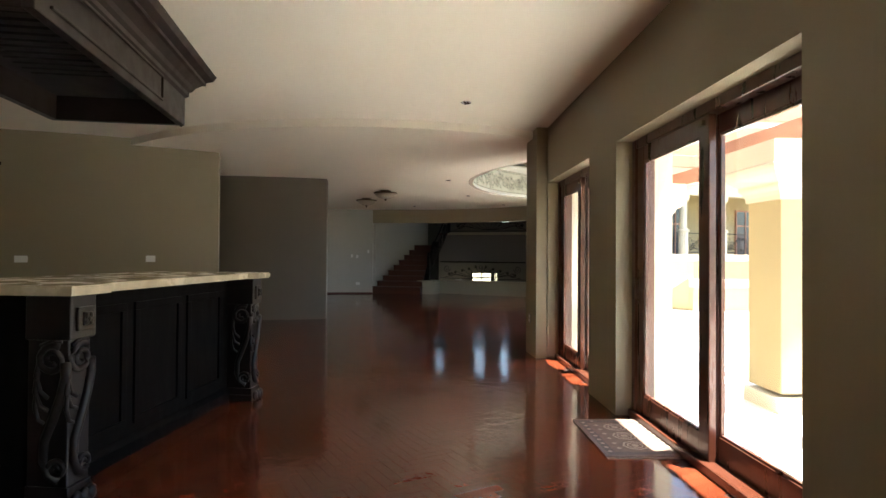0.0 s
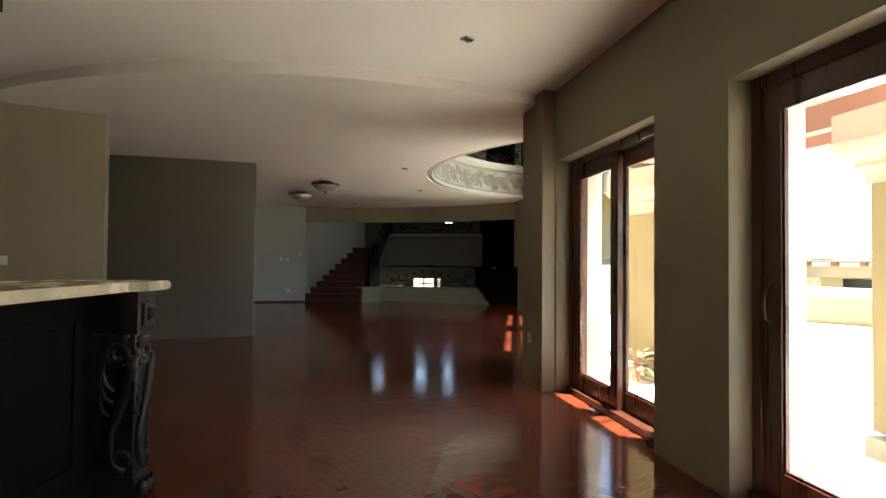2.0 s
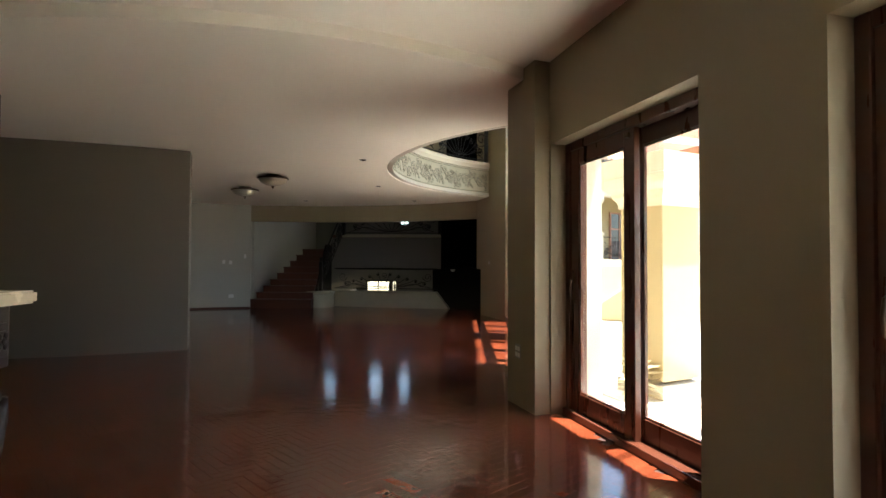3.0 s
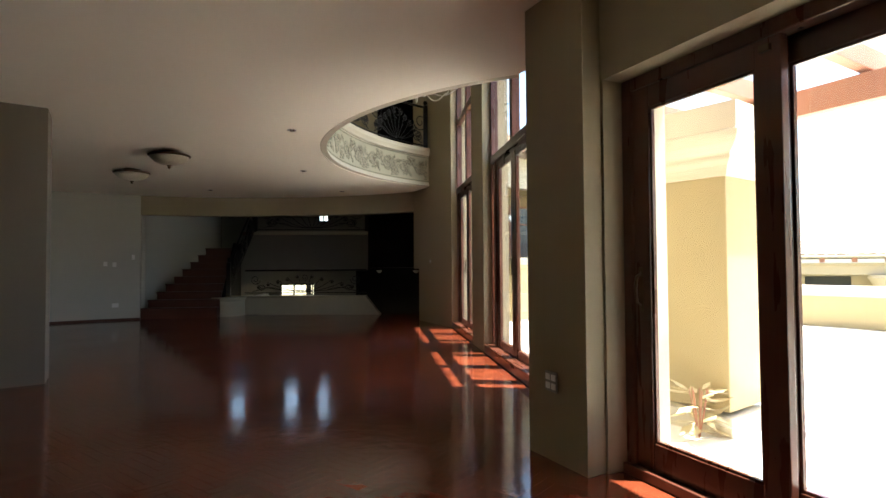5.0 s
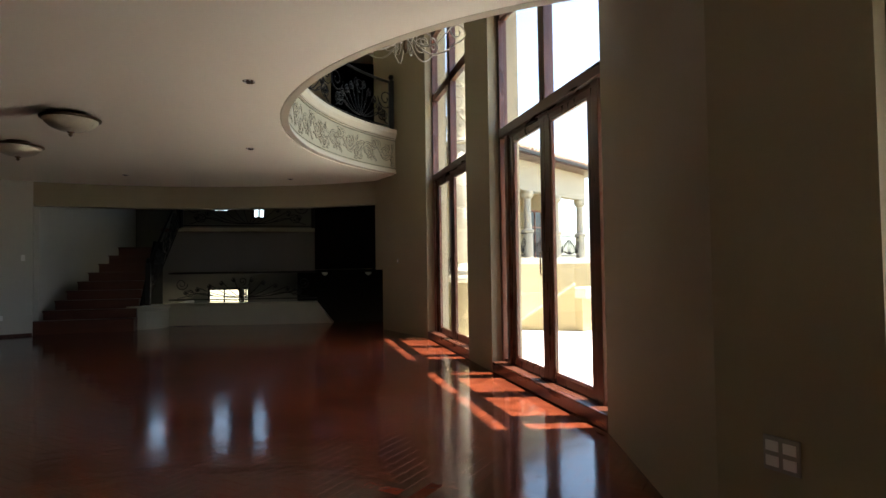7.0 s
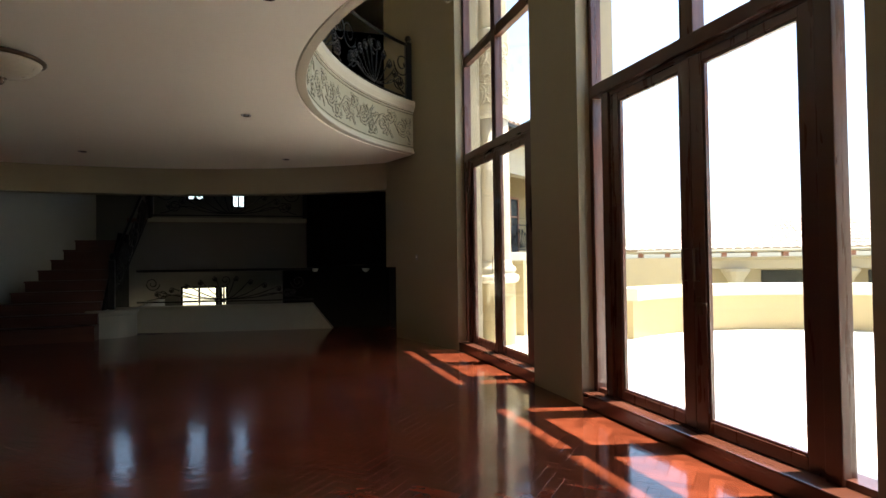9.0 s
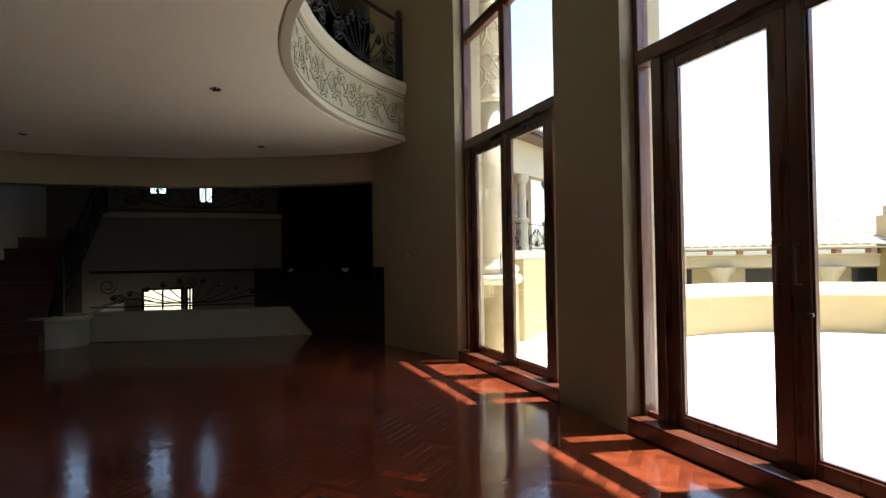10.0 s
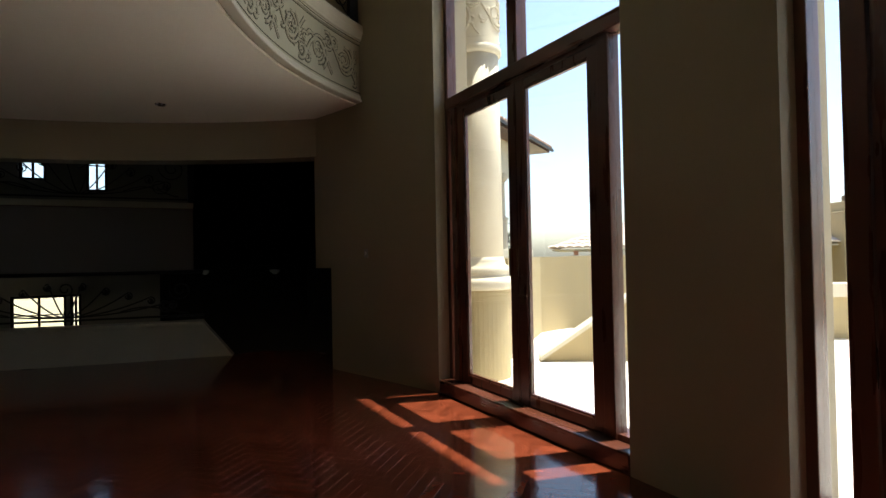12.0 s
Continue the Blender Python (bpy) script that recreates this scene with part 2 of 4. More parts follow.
# angled pier between the doors and the tall windows
C1 = dw(3.02, -0.165)
bm = solid([dw(2.48, -0.14), C1, (0.27, 9.76), (0.62, 9.76), dw(3.3, WALL_IN), dw(2.50, WALL_IN), dw(2.50, 0.0)], 0, UP_CEIL)
wall("wall_pier_angled", bm, label="olive beige angled pier beside the tall windows")
wall("wall_pier_outer", solid([dw(2.482, WALL_IN + 0.002), dw(3.3, WALL_IN + 0.002), (0.622, 9.758), (0.80, 9.758), dw(3.3, WALL_T + 0.14), dw(2.482, WALL_T + 0.002)], 0, UP_CEIL), STONE, label="cream rendered outer face of the pier")

# straight wall of the tall windows
WX0, WX1 = 0.27, 0.62
W1Y, W2Y = (9.76, 12.07), (12.92, 15.13)
WIN_TOP = 5.75
bm = bmesh.new()
for y0, y1, z0, z1 in ((W1Y[1], W2Y[0], 0, UP_CEIL), (W1Y[0], W1Y[1], WIN_TOP, UP_CEIL), (W2Y[0], W2Y[1], WIN_TOP, UP_CEIL)):
    prism(bm, [(WX0, y0), (WX0, y1), (WX1, y1), (WX1, y0)], z0, z1)
wall("wall_east_windows", bm, label="olive beige pier and head wall round tall windows")

# wall that turns away to the hall opening
JAMB = (-0.306, 16.997)
JAMB_LOW = (-0.215, 16.71)
bm = bmesh.new()
for (jx, jy), z0, z1 in ((JAMB_LOW, 0, 1.10), (JAMB, 1.10, UP_CEIL)):
    prism(bm, [(WX0, W2Y[1]), (jx, jy), (jx + 0.12, jy + 0.2), (0.9, 17.5), (WX1, W2Y[1])], z0, z1)
wall("wall_east_end", bm, label="olive beige wall between tall window and hall opening")

# curved bulkhead over the hall opening
hx, hy, hr = HALL
A_J, A_S = ang(HALL, JAMB), 107.1
bm = bmesh.new()
band(bm, hx, hy, hr, hr + 0.28, A_J - 0.6, A_S, 2.36, UP_FLOOR + 0.02, 40)
wall("wall_bulkhead", bm, label="curved olive beige bulkhead over the hall opening")

# curved far wall beside the stair
bm = bmesh.new()
band(bm, hx, hy, hr, hr + 0.28, A_S, 131.5, 0, UP_FLOOR + 0.02, 30)
skirt = bmesh.new()
band(skirt, hx, hy, hr - 0.014, hr - 0.002, A_S, 131, 0.0, 0.045, 30)
wall("baseboard", skirt, STEPWOOD, "thin dark timber skirting strip", "baseboard")
wall("wall_curved_far", bm, WALL_GREY, "pale grey green curved wall beside the staircase")

# curved wall, coloured dark for the shade on it, and kitchen wall
def arc3(p, sag, q, n=14):
    """Points from p to q on a bow that swells by sag to the right of the way."""
    p, q = Vector(p), Vector(q)
    d = q - p
    nrm = Vector((d.y, -d.x)).normalized()
    return [tuple(p + d * t + nrm * (sag * 4 * t * (1 - t))) for t in [i / n for i in range(n + 1)]]


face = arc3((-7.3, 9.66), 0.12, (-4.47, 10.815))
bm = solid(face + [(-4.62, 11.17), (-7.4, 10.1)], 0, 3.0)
wall("wall_curved_mid", bm, TAUPE_SHADE, "curved wall with its shade put into a dark taupe colour")
KF = arc3((-7.6, 5.75), 0.16, (-4.76, 7.84))
bm = solid(KF + [(-5.0, 8.2), (-7.9, 6.2)], 0, 3.2)
wall("wall_kitchen", bm, WALL, "yellow lit olive beige kitchen wall")

# plain walls that close the place
bm = bmesh.new()
for pts in ([(-9.0, -3.2), (-8.7, -3.2), (-8.7, 20), (-9.0, 20)], [(-9.0, -3.5), (4.5, -3.5), (4.5, -3.2), (-9.0, -3.2)]):
    prism(bm, pts, 0, 3.2)
wall("wall_outer", bm, WALL, "plain olive beige outer walls")
bm = bmesh.new()
for pts in ([(-8.2, 7.2), (-8.0, 7.2), (-8.0, 24.2), (-8.2, 24.2)], [(-8.2, 7.0), (0.45, 7.0), (0.45, 7.2), (-8.2, 7.2)], [(0.2, 7.2), (0.45, 7.2), (0.45, 9.0), (0.2, 9.0)]):
    prism(bm, pts, UP_FLOOR, UP_CEIL)
wall("wall_upper", bm, WALL, "olive beige upper storey walls")

# wall behind the round gallery's walkway
bm = bmesh.new()
ga, gb = ang(VOID, (0.05, 9.37)), ang(VOID, (0.04, 16.26))
band(bm, VOID[0], VOID[1], VOID[2] + 1.7, VOID[2] + 1.9, min(ga, gb) + 3, max(ga, gb) - 3, UP_FLOOR, UP_CEIL, 40)
wall("wall_gallery_back", bm, WALL, "olive beige wall behind the round gallery walkway")

# ceilings: the near one, and the lower one with its curved edges
edge = [(-5.8, 7.12)] + arc(-3.4, 11.35, 4.8, 246, 316, 30)
near = [(-9.0, -3.5), (4.6, -3.5), dw(-8.0, 0.2), dw(2.25, 0.2)] + [(x, y + 0.08) for x, y in edge[::-1]] + [(-9.0, 7.38)]
wall("ceiling_near", solid(near, CEIL_HI, 3.2), CEIL, "smooth off-white plaster ceiling", "ceiling")
vx, vy, vr = VOID
a_in = ang(VOID, (0.05, 9.37))
a_out = ang(VOID, (0.04, 16.26))
low = [(-9.0, 7.3)] + edge + [dw(2.7, 0.2), dw(3.2, 0.05)] + [(0.2, 9.0)] + [p for p in arc(vx, vy, vr + 0.05, a_in, a_out, 48)] + [(0.1, 16.4), (-0.25, 16.95)]
low += arc(hx, hy, hr + 0.05, A_J, 131.5, 40)
wall("ceiling_gallery", solid(low, CEIL_LO, UP_FLOOR - 0.02), CEIL, "smooth off-white ceiling under the round gallery", "ceiling")
wall("ceiling_upper", boxes(((-8.2, 7.0, UP_CEIL), (0.7, 24.3, UP_CEIL + 0.2))), CEIL, "off-white upper ceiling", "ceiling")
wall("roof_overhang", boxes(((0.62, 8.8, 6.1), (1.235, 16.8, 6.3))), STONE, "cream eaves slab above the tall windows", "eaves")

# stair hall beyond the opening
HB = 24.0
bm = bmesh.new()
HALL_UP = ((-5.86, -5.42), (-4.14, -3.70), (-3.04, -2.67))
HALL_SILL = (3.15, 2.85, 2.66)
HALL_LOW = ((-4.29, -3.39), (-3.33, -3.14))


def pierced(bm, x0, x1, z0, z1, holes):
    xs = [x0] + [v for h in holes for v in h] + [x1]
    for i in range(len(xs) - 1):
        if i % 2 == 0:
            box(bm, (xs[i], HB, z0), (xs[i + 1], HB + 0.25, z1))


box(bm, (-8.2, HB, -1.7), (1.2, HB + 0.25, -0.5))
pierced(bm, -8.2, 1.2, -0.5, 0.60, HALL_LOW)
box(bm, (-8.2, HB, 0.60), (1.2, HB + 0.25, 2.55))
pierced(bm, -8.2, 1.2, 2.55, 4.7, HALL_UP)
for (x0, x1), z in zip(HALL_UP, HALL_SILL):
    box(bm, (x0, HB, 2.55), (x1, HB + 0.25, z))
box(bm, (-8.2, HB, 4.7), (1.2, HB + 0.25, UP_CEIL))
wall("wall_hall_back", bm, HALLWALL, "back wall of the stair hall with windows, grey darkened for shade")
wall("wall_stair_side", solid([(-7.0, 18.345), (-6.40, 18.345), (-6.2, HB), (-7.0, HB)], 0, UP_CEIL), WALL_GREY, "pale grey green wall beside the stair flight")
# near black, sharing the counter's material
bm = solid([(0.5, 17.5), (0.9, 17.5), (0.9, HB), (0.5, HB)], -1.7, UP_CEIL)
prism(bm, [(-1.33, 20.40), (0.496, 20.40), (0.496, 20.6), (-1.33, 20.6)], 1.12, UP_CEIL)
wall("wall_hall_east", bm, DARKWOOD, "near black wall of the stair hall")
wall("floor_lower", boxes(((-8.2, 17.0, -1.8), (1.2, HB, -1.6))), JOINT, "dark lower floor of the stair hall", "floor")
wall("wall_under_stair", boxes(((-4.75, 18.6, -1.7), (-4.65, HB, 0.3))), WALL_GREY, "grey green wall below the stair flight")

# floor base
FLOOR = [(-9.0, -3.5), (4.6, -3.5), dw(-8.0, 0.12), dw(3.3, 0.12), (0.5, 9.8), (0.5, 15.2), (0.3, 17.4), (-0.2, 18.2), (-1.1, 18.5), (-4.7, 19.2), (-9.0, 19.2)]
wall("floor", solid(FLOOR, -0.25, -0.006), JOINT, "red lacquered parquet block floor", "floor")


# ---- terrace and outdoors ----
ground = wall("ground", boxes(((-900, -900, -4.2), (900, 900, -4.0))), LAND, "dry pale grassland to the horizon", "ground")
TERR = [dw(-9, 0.3), dw(3.3, 0.3), (0.55, 9.8), (0.55, 15.2), (0.9, 17.4), (3.4, 17.8), (4.2, 17.9)] + arc(4.5, 12.4, 3.2, 118, -4, 40) + [(7.8, 6.0), (8.0, -3.4), (4.6, -3.6)]
wall("terrace_floor", solid(TERR, -4.0, -0.012), PAVING, "pale sunlit terrace paving", "terrace")
bm = bmesh.new()
path = arc(4.5, 12.4, 3.22, 119, -4, 48) + [(7.8, 6.0), (8.0, -3.2)]
sweep(bm, path, [(0.12, -4.0), (0.12, 0.56), (-0.12, 0.56), (-0.12, -0.05)])
par = tagged(part("terrace_parapet", bm, YELLOW), "curved sand yellow parapet with cream coping", "parapet", kind="structure")
bm = bmesh.new()
sweep(bm, path, [(0.2, 0.56), (0.2, 0.74), (-0.18, 0.74), (-0.2, 0.72), (-0.2, 0.67), (-0.13, 0.63), (-0.15, 0.60), (-0.15, 0.56)])
part("coping", bm, STONE, par, "cream moulded coping")
bm = bmesh.new()
sweep(bm, path, [(-0.1, -0.05), (-0.1, 0.10), (-0.12, 0.10), (-0.14, 0.085), (-0.14, -0.05)])
part("plinth", bm, STONE, par)


def pillar(m, w=0.52, top=2.22, label=""):
    t = thing("terrace_pillar", m, label or "square sand yellow pillar with moulded cream capital", "pillar", "terrace pillars")
    h = w / 2
    part("shaft", boxes(((-h, -h, 0.16), (h, h, 1.77)), bevel=0.012), YELLOW, t)
    part("base", boxes(((-h - 0.03, -h - 0.03, -0.03), (h + 0.03, h + 0.03, 0.13)), bevel=0.015), STONE, t)
    bm = bmesh.new()
    prof = [(0.0, 1.755), (0.015, 1.755), (0.018, 1.79), (0.03, 1.825), (0.055, 1.855), (0.06, 1.87), (0.06, 1.89), (0.07, 1.905), (0.10, 1.925), (0.13, 1.955), (0.15, 1.99), (0.158, 2.015), (0.158, 2.03), (0.145, 2.042), (0.145, top), (0, top)]
    rings = []
    for o, z in prof:
        r = h + o if o else 0.02
        rings.append([bm.verts.new((sx * r, sy * r, z)) for sx, sy in ((-1, -1), (1, -1), (1, 1), (-1, 1))])
    for a, b in zip(rings, rings[1:]):
        for j in range(4):
            bm.faces.new((a[j], a[(j + 1) % 4], b[(j + 1) % 4], b[j]))
    bm.faces.new(rings[0][::-1])
    bm.faces.new(rings[-1])
    part("capital", bm, STONE, t, "moulded cream capital")
    return t


P1 = (2.27, 6.01)
P2 = (1.264, 8.55)
pillar(pose(P1[0], P1[1], 0, 0, 0, 16.7), 0.46)
pillar(pose(P2[0], P2[1], 0, 0, 0, 30.3), 0.50)


# ---- joinery: sliding doors ----
def leaf(parent, name, x0, x1, y0, y1, z0, z1, stile, bottom, mat=WOOD, top=None):
    """A glazed leaf: four members in one frame, its pane and beads under it."""
    top = top or stile
    bm = boxes(((x0, y0, z0), (x0 + stile, y1, z1)), ((x1 - stile, y0, z0), (x1, y1, z1)),
               ((x0 + stile, y0 + 0.003, z0), (x1 - stile, y1 - 0.003, z0 + bottom)), ((x0 + stile, y0 + 0.003, z1 - top), (x1 - stile, y1 - 0.003, z1)), bevel=0.006)
    f = part(name, bm, mat, parent)
    ym = (y0 + y1) / 2
    g = part("pane", boxes(((x0 + stile - 0.005, ym - 0.003, z0 + bottom - 0.005), (x1 - stile + 0.005, ym + 0.003, z1 - top + 0.005))), GLASS, f, "clear glass pane")
    g.visible_shadow = False
    b = 0.014
    part("glazing_bead", boxes(((x0 + stile, y0 + 0.012, z0 + bottom), (x0 + stile + b, y1 - 0.012, z1 - top)), ((x1 - stile - b, y0 + 0.012, z0 + bottom), (x1 - stile, y1 - 0.012, z1 - top)),
                               ((x0 + stile + b, y0 + 0.012, z0 + bottom), (x1 - stile - b, y1 - 0.012, z0 + bottom + b)), ((x0 + stile + b, y0 + 0.012, z1 - top - b), (x1 - stile - b, y1 - 0.012, z1 - top))), mat, f)
    return f


def sliding_door(name, s0, s1):
    """Local x runs from the left jamb to the right one (back along the wall), y points out."""
    w = s1 - s0
    p = dw(s1, 0.0)
    m = pose(p[0], p[1], 0, 0, 0, math.degrees(math.atan2(-U.y, -U.x)))
    t = thing(name, m, "red brown stained timber sliding glass door, closed", "door", "terrace sliding doors", "structure")
    F = 0.07
    part("door_frame", boxes(((0, 0.13, 0.0), (F, 0.29, DOOR_H)), ((w - F, 0.13, 0.0), (w, 0.29, DOOR_H)), ((F, 0.132, DOOR_H - F), (w - F, 0.288, DOOR_H)), bevel=0.008), WOOD, t)
    part("threshold", boxes(((0.0, 0.10, -0.004), (w, 0.30, 0.055)), bevel=0.008), WOOD_H, t, "worn timber threshold")
    c = w / 2
    a = leaf(t, "sliding_leaf", F - 0.01, c + 0.07, 0.15, 0.195, 0.05, DOOR_H - F + 0.01, 0.125, 0.15)
    b = leaf(t, "fixed_leaf", c - 0.07, w - F + 0.01, 0.215, 0.26, 0.05, DOOR_H - F + 0.01, 0.125, 0.15)
    bm = bmesh.new()
    tube(bm, [(F + 0.045, 0.15, 0.93), (F + 0.045, 0.118, 0.95), (F + 0.045, 0.108, 1.02), (F + 0.045, 0.118, 1.09), (F + 0.045, 0.15, 1.11)], 0.009, 8)
    part("handle", bm, BRONZE, a, "bowed dark metal pull handle", smooth=True)
    part("latch", boxes(((F + 0.03, 0.146, 0.90), (F + 0.06, 0.151, 1.14)), ((c - 0.02, 0.13, DOOR_H - 0.13), (c + 0.03, 0.151, DOOR_H - 0.10)), bevel=0.002), BRONZE, a, "dark metal latch plate")
    return t


sliding_door("door_1", D1[0], D1[1])
sliding_door("door_2", D2[0], D2[1])
# unseen door in the opening that was added for light
sliding_door("fill_light_door", D_FILL[0], D_FILL[1])


# ---- joinery: tall windows with double doors ----
def tall_window(name, y0, y1, mid):
    """Local x runs along the wall from its far end back, y points out, z up."""
    w = y1 - y0
    m = pose(WX0, y1, 0, 0, 0, -90)
    t = thing(name, m, "tall red brown timber window with glazed double doors", "window", "tall windows", "structure")
    f0, f1 = 0.11, 0.205
    part("window_sill", boxes(((0.003, 0.0, 0.0), (w - 0.003, 0.36, 0.115)), bevel=0.012), WOOD_H, t, "sunlit red brown timber step")
    P, Q, HALF = 0.05, 0.09, 0.862
    c = y1 - mid
    posts = (c - HALF - Q, c + HALF)
    sides = ((P, posts[0]), (posts[1] + Q, w - P))
    ZT0, ZT1 = 2.50, 2.60
    for x in (0.0, w - P):
        part("outer_post", boxes(((x, f0, 0.115), (x + P, f1, WIN_TOP)), bevel=0.006), WOOD, t)
    part("transom", boxes(((P, f0 - 0.02, ZT0), (w - P, f1 + 0.02, ZT1)), bevel=0.01), WOOD_H, t)
    part("head", boxes(((P, f0, WIN_TOP - 0.08), (w - P, f1, WIN_TOP)), bevel=0.006), WOOD_H, t)
    for x in posts:
        part("door_post", boxes(((x, f0, 0.115), (x + Q, f1, ZT0)), bevel=0.006), WOOD, t)
    part("door_head", boxes(((c - HALF, f0 + 0.02, ZT0 - 0.03), (c + HALF, f1 - 0.02, ZT0))), WOOD_H, t)
    for x, xe in sides:
        g = part("sidelight_pane", boxes(((x, 0.155, 0.15), (xe, 0.161, ZT0))), GLASS, t, "narrow clear side pane")
        g.visible_shadow = False
        part("sidelight_rail", boxes(((x, f0 + 0.02, 0.115), (xe, f1 - 0.02, 0.15))), WOOD_H, t)
    a = leaf(t, "door_leaf", c - HALF + 0.002, c - 0.002, 0.13, 0.18, 0.117, ZT0 - 0.032, 0.10, 0.075, top=0.058)
    b = leaf(t, "door_leaf", c + 0.002, c + HALF - 0.002, 0.13, 0.18, 0.117, ZT0 - 0.032, 0.10, 0.075, top=0.058)
    for lf, sx in ((a, -1), (b, 1)):
        x = c + sx * 0.05
        bm = bmesh.new()
        tube(bm, [(x, 0.132, 1.05), (x, 0.09, 1.05), (x, 0.09, 1.25), (x, 0.132, 1.25)], 0.007, 6)
        part("handle", bm, BRONZE, lf, "slim metal pull handle", smooth=True)
    part("lock", boxes(((c + 0.03, 0.123, 0.84), (c + 0.07, 0.132, 0.95)), ((c + 0.03, 0.10, 0.90), (c + 0.13, 0.112, 0.915)), ((c + 0.035, 0.111, 0.902), (c + 0.05, 0.125, 0.914)), bevel=0.002), BRONZE, b, "dark lock plate with lever")
    # upper lights
    rails = [ZT1, 3.80, 4.86, WIN_TOP - 0.08]
    part("mullion", boxes(((c - 0.06, f0, ZT1), (c + 0.06, f1, WIN_TOP - 0.08)), bevel=0.006), WOOD, t)
    for z in rails[1:3]:
        part("glazing_rail", boxes(((P, f0 + 0.01, z), (c - 0.06, f1 - 0.01, z + 0.13)), ((c + 0.06, f0 + 0.01, z), (w - P, f1 - 0.01, z + 0.13)), bevel=0.005), WOOD_H, t)
    for i in range(3):
        z0 = rails[i] + (0.13 if i else 0)
        for xa, xb in ((P, c - 0.06), (c + 0.06, w - P)):
            g = part("upper_pane", boxes(((xa, 0.155, z0), (xb, 0.161, rails[i + 1]))), GLASS, t, "clear upper pane")
            g.visible_shadow = False
    return t


tall_window("window_1", *W1Y, 10.945)
tall_window("window_2", *W2Y, 14.084)


# ---- gallery edge with scroll relief ----
def on_void(u, v, off):
    """A point on the round gallery edge: u metres along it from the near end, height v, off metres towards the void."""
    a = radians(a_in) + (-(u / vr) if a_out < a_in else u / vr)
    r = vr - off
    return (vx + r * math.cos(a), vy + r * math.sin(a), v)


ARC_LEN = radians(abs(a_in - a_out)) * vr
fascia = thing("gallery_fascia", None, "cream curved gallery edge with incised scroll relief", "fascia", kind="structure")


def ring(name, prof, mat, n=56, label="", u0=0.0, u1=None):
    u1 = ARC_LEN if u1 is None else u1
    bm = bmesh.new()
    rings = [[bm.verts.new(on_void(u0 + (u1 - u0) * i / n, v, o)) for o, v in prof] for i in range(n + 1)]
    k = len(prof)
    for a, b in zip(rings, rings[1:]):
        for j in range(k):
            bm.faces.new((a[j], a[(j + 1) % k], b[(j + 1) % k], b[j]))
    bm.faces.new(rings[0])
    bm.faces.new(rings[-1][::-1])
    return part(name, bm, mat, fascia, label)


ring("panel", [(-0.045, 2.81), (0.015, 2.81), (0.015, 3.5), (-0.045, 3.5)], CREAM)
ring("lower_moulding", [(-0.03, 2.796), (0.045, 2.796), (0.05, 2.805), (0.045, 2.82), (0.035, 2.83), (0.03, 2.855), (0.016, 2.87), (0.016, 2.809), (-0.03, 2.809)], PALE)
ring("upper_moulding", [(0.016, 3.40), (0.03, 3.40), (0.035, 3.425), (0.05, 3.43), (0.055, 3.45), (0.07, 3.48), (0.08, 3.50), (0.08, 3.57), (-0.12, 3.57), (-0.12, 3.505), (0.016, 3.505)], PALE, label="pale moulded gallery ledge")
# dark olive for thin lines that paint the grooves' shade beside the relief
GROOVE_SHADE = material("olive_groove_shade", (0.085, 0.072, 0.042), 0.7, vary=0.2, bump=0.0)


def offset_line(pts, d):
    out = []
    for i, p in enumerate(pts):
        q0, q1 = pts[max(0, i - 1)], pts[min(len(pts) - 1, i + 1)]
        v = Vector((q1[0] - q0[0], q1[1] - q0[1]))
        v = v.normalized() if v.length > 1e-6 else Vector((1, 0))
        out.append((p[0] - v.y * d, p[1] + v.x * d))
    return out


def vine(length, z0, z1, rng):
    """Scrolling acanthus stems over a frieze: stems and their curling leaves as plan lines."""
    lines = []
    n = max(2, round(length / 0.46))
    step = length / n
    h = z1 - z0
    mid = (z0 + z1) / 2
    for i in range(n):
        c = (i + 0.5) * step
        up = 1 if i % 2 else -1
        j = rng.uniform(-0.02, 0.02)
        lines.append([(c - step * 0.55 + step * 1.1 * k / 14, mid + up * h * 0.33 * math.cos(math.pi * (k / 14 - 0.5) * 1.5) - up * h * 0.16) for k in range(15)])
        lines.append(spiral(c + j, mid - up * h * 0.04, h * 0.27, h * 0.05, -90 * up, 1.55 * up, 30))
        lines.append(spiral(c + step * 0.42, mid + up * h * 0.26, h * 0.15, h * 0.03, 90 * up, -1.3 * up, 20))
        lines.append(spiral(c - step * 0.36, mid - up * h * 0.30, h * 0.12, h * 0.025, 200, 1.2 * up, 18))
        lines.append(spiral(c + j, mid - up * h * 0.02, h * 0.38, h * 0.20, -60 * up, 0.62 * up, 22))
        lines.append(spiral(c + step * 0.40, mid + up * h * 0.22, h * 0.22, h * 0.12, 120 * up, -0.6 * up, 18))
        for k in range(11):
            a = radians(rng.uniform(20, 160)) * up
            x, z = c + rng.uniform(-0.45, 0.45) * step, mid + up * h * rng.uniform(-0.25, 0.22)
            ln = h * rng.uniform(0.12, 0.22)
            lines.append([(x + ln * q * math.cos(a + 1.3 * q), z + ln * q * math.sin(a + 1.3 * q)) for q in (0, 0.25, 0.5, 0.75, 1)])
    return [[(min(max(u, 0.05), length - 0.05), min(max(v, z0 + 0.02), z1 - 0.02)) for u, v in ln] for ln in lines]


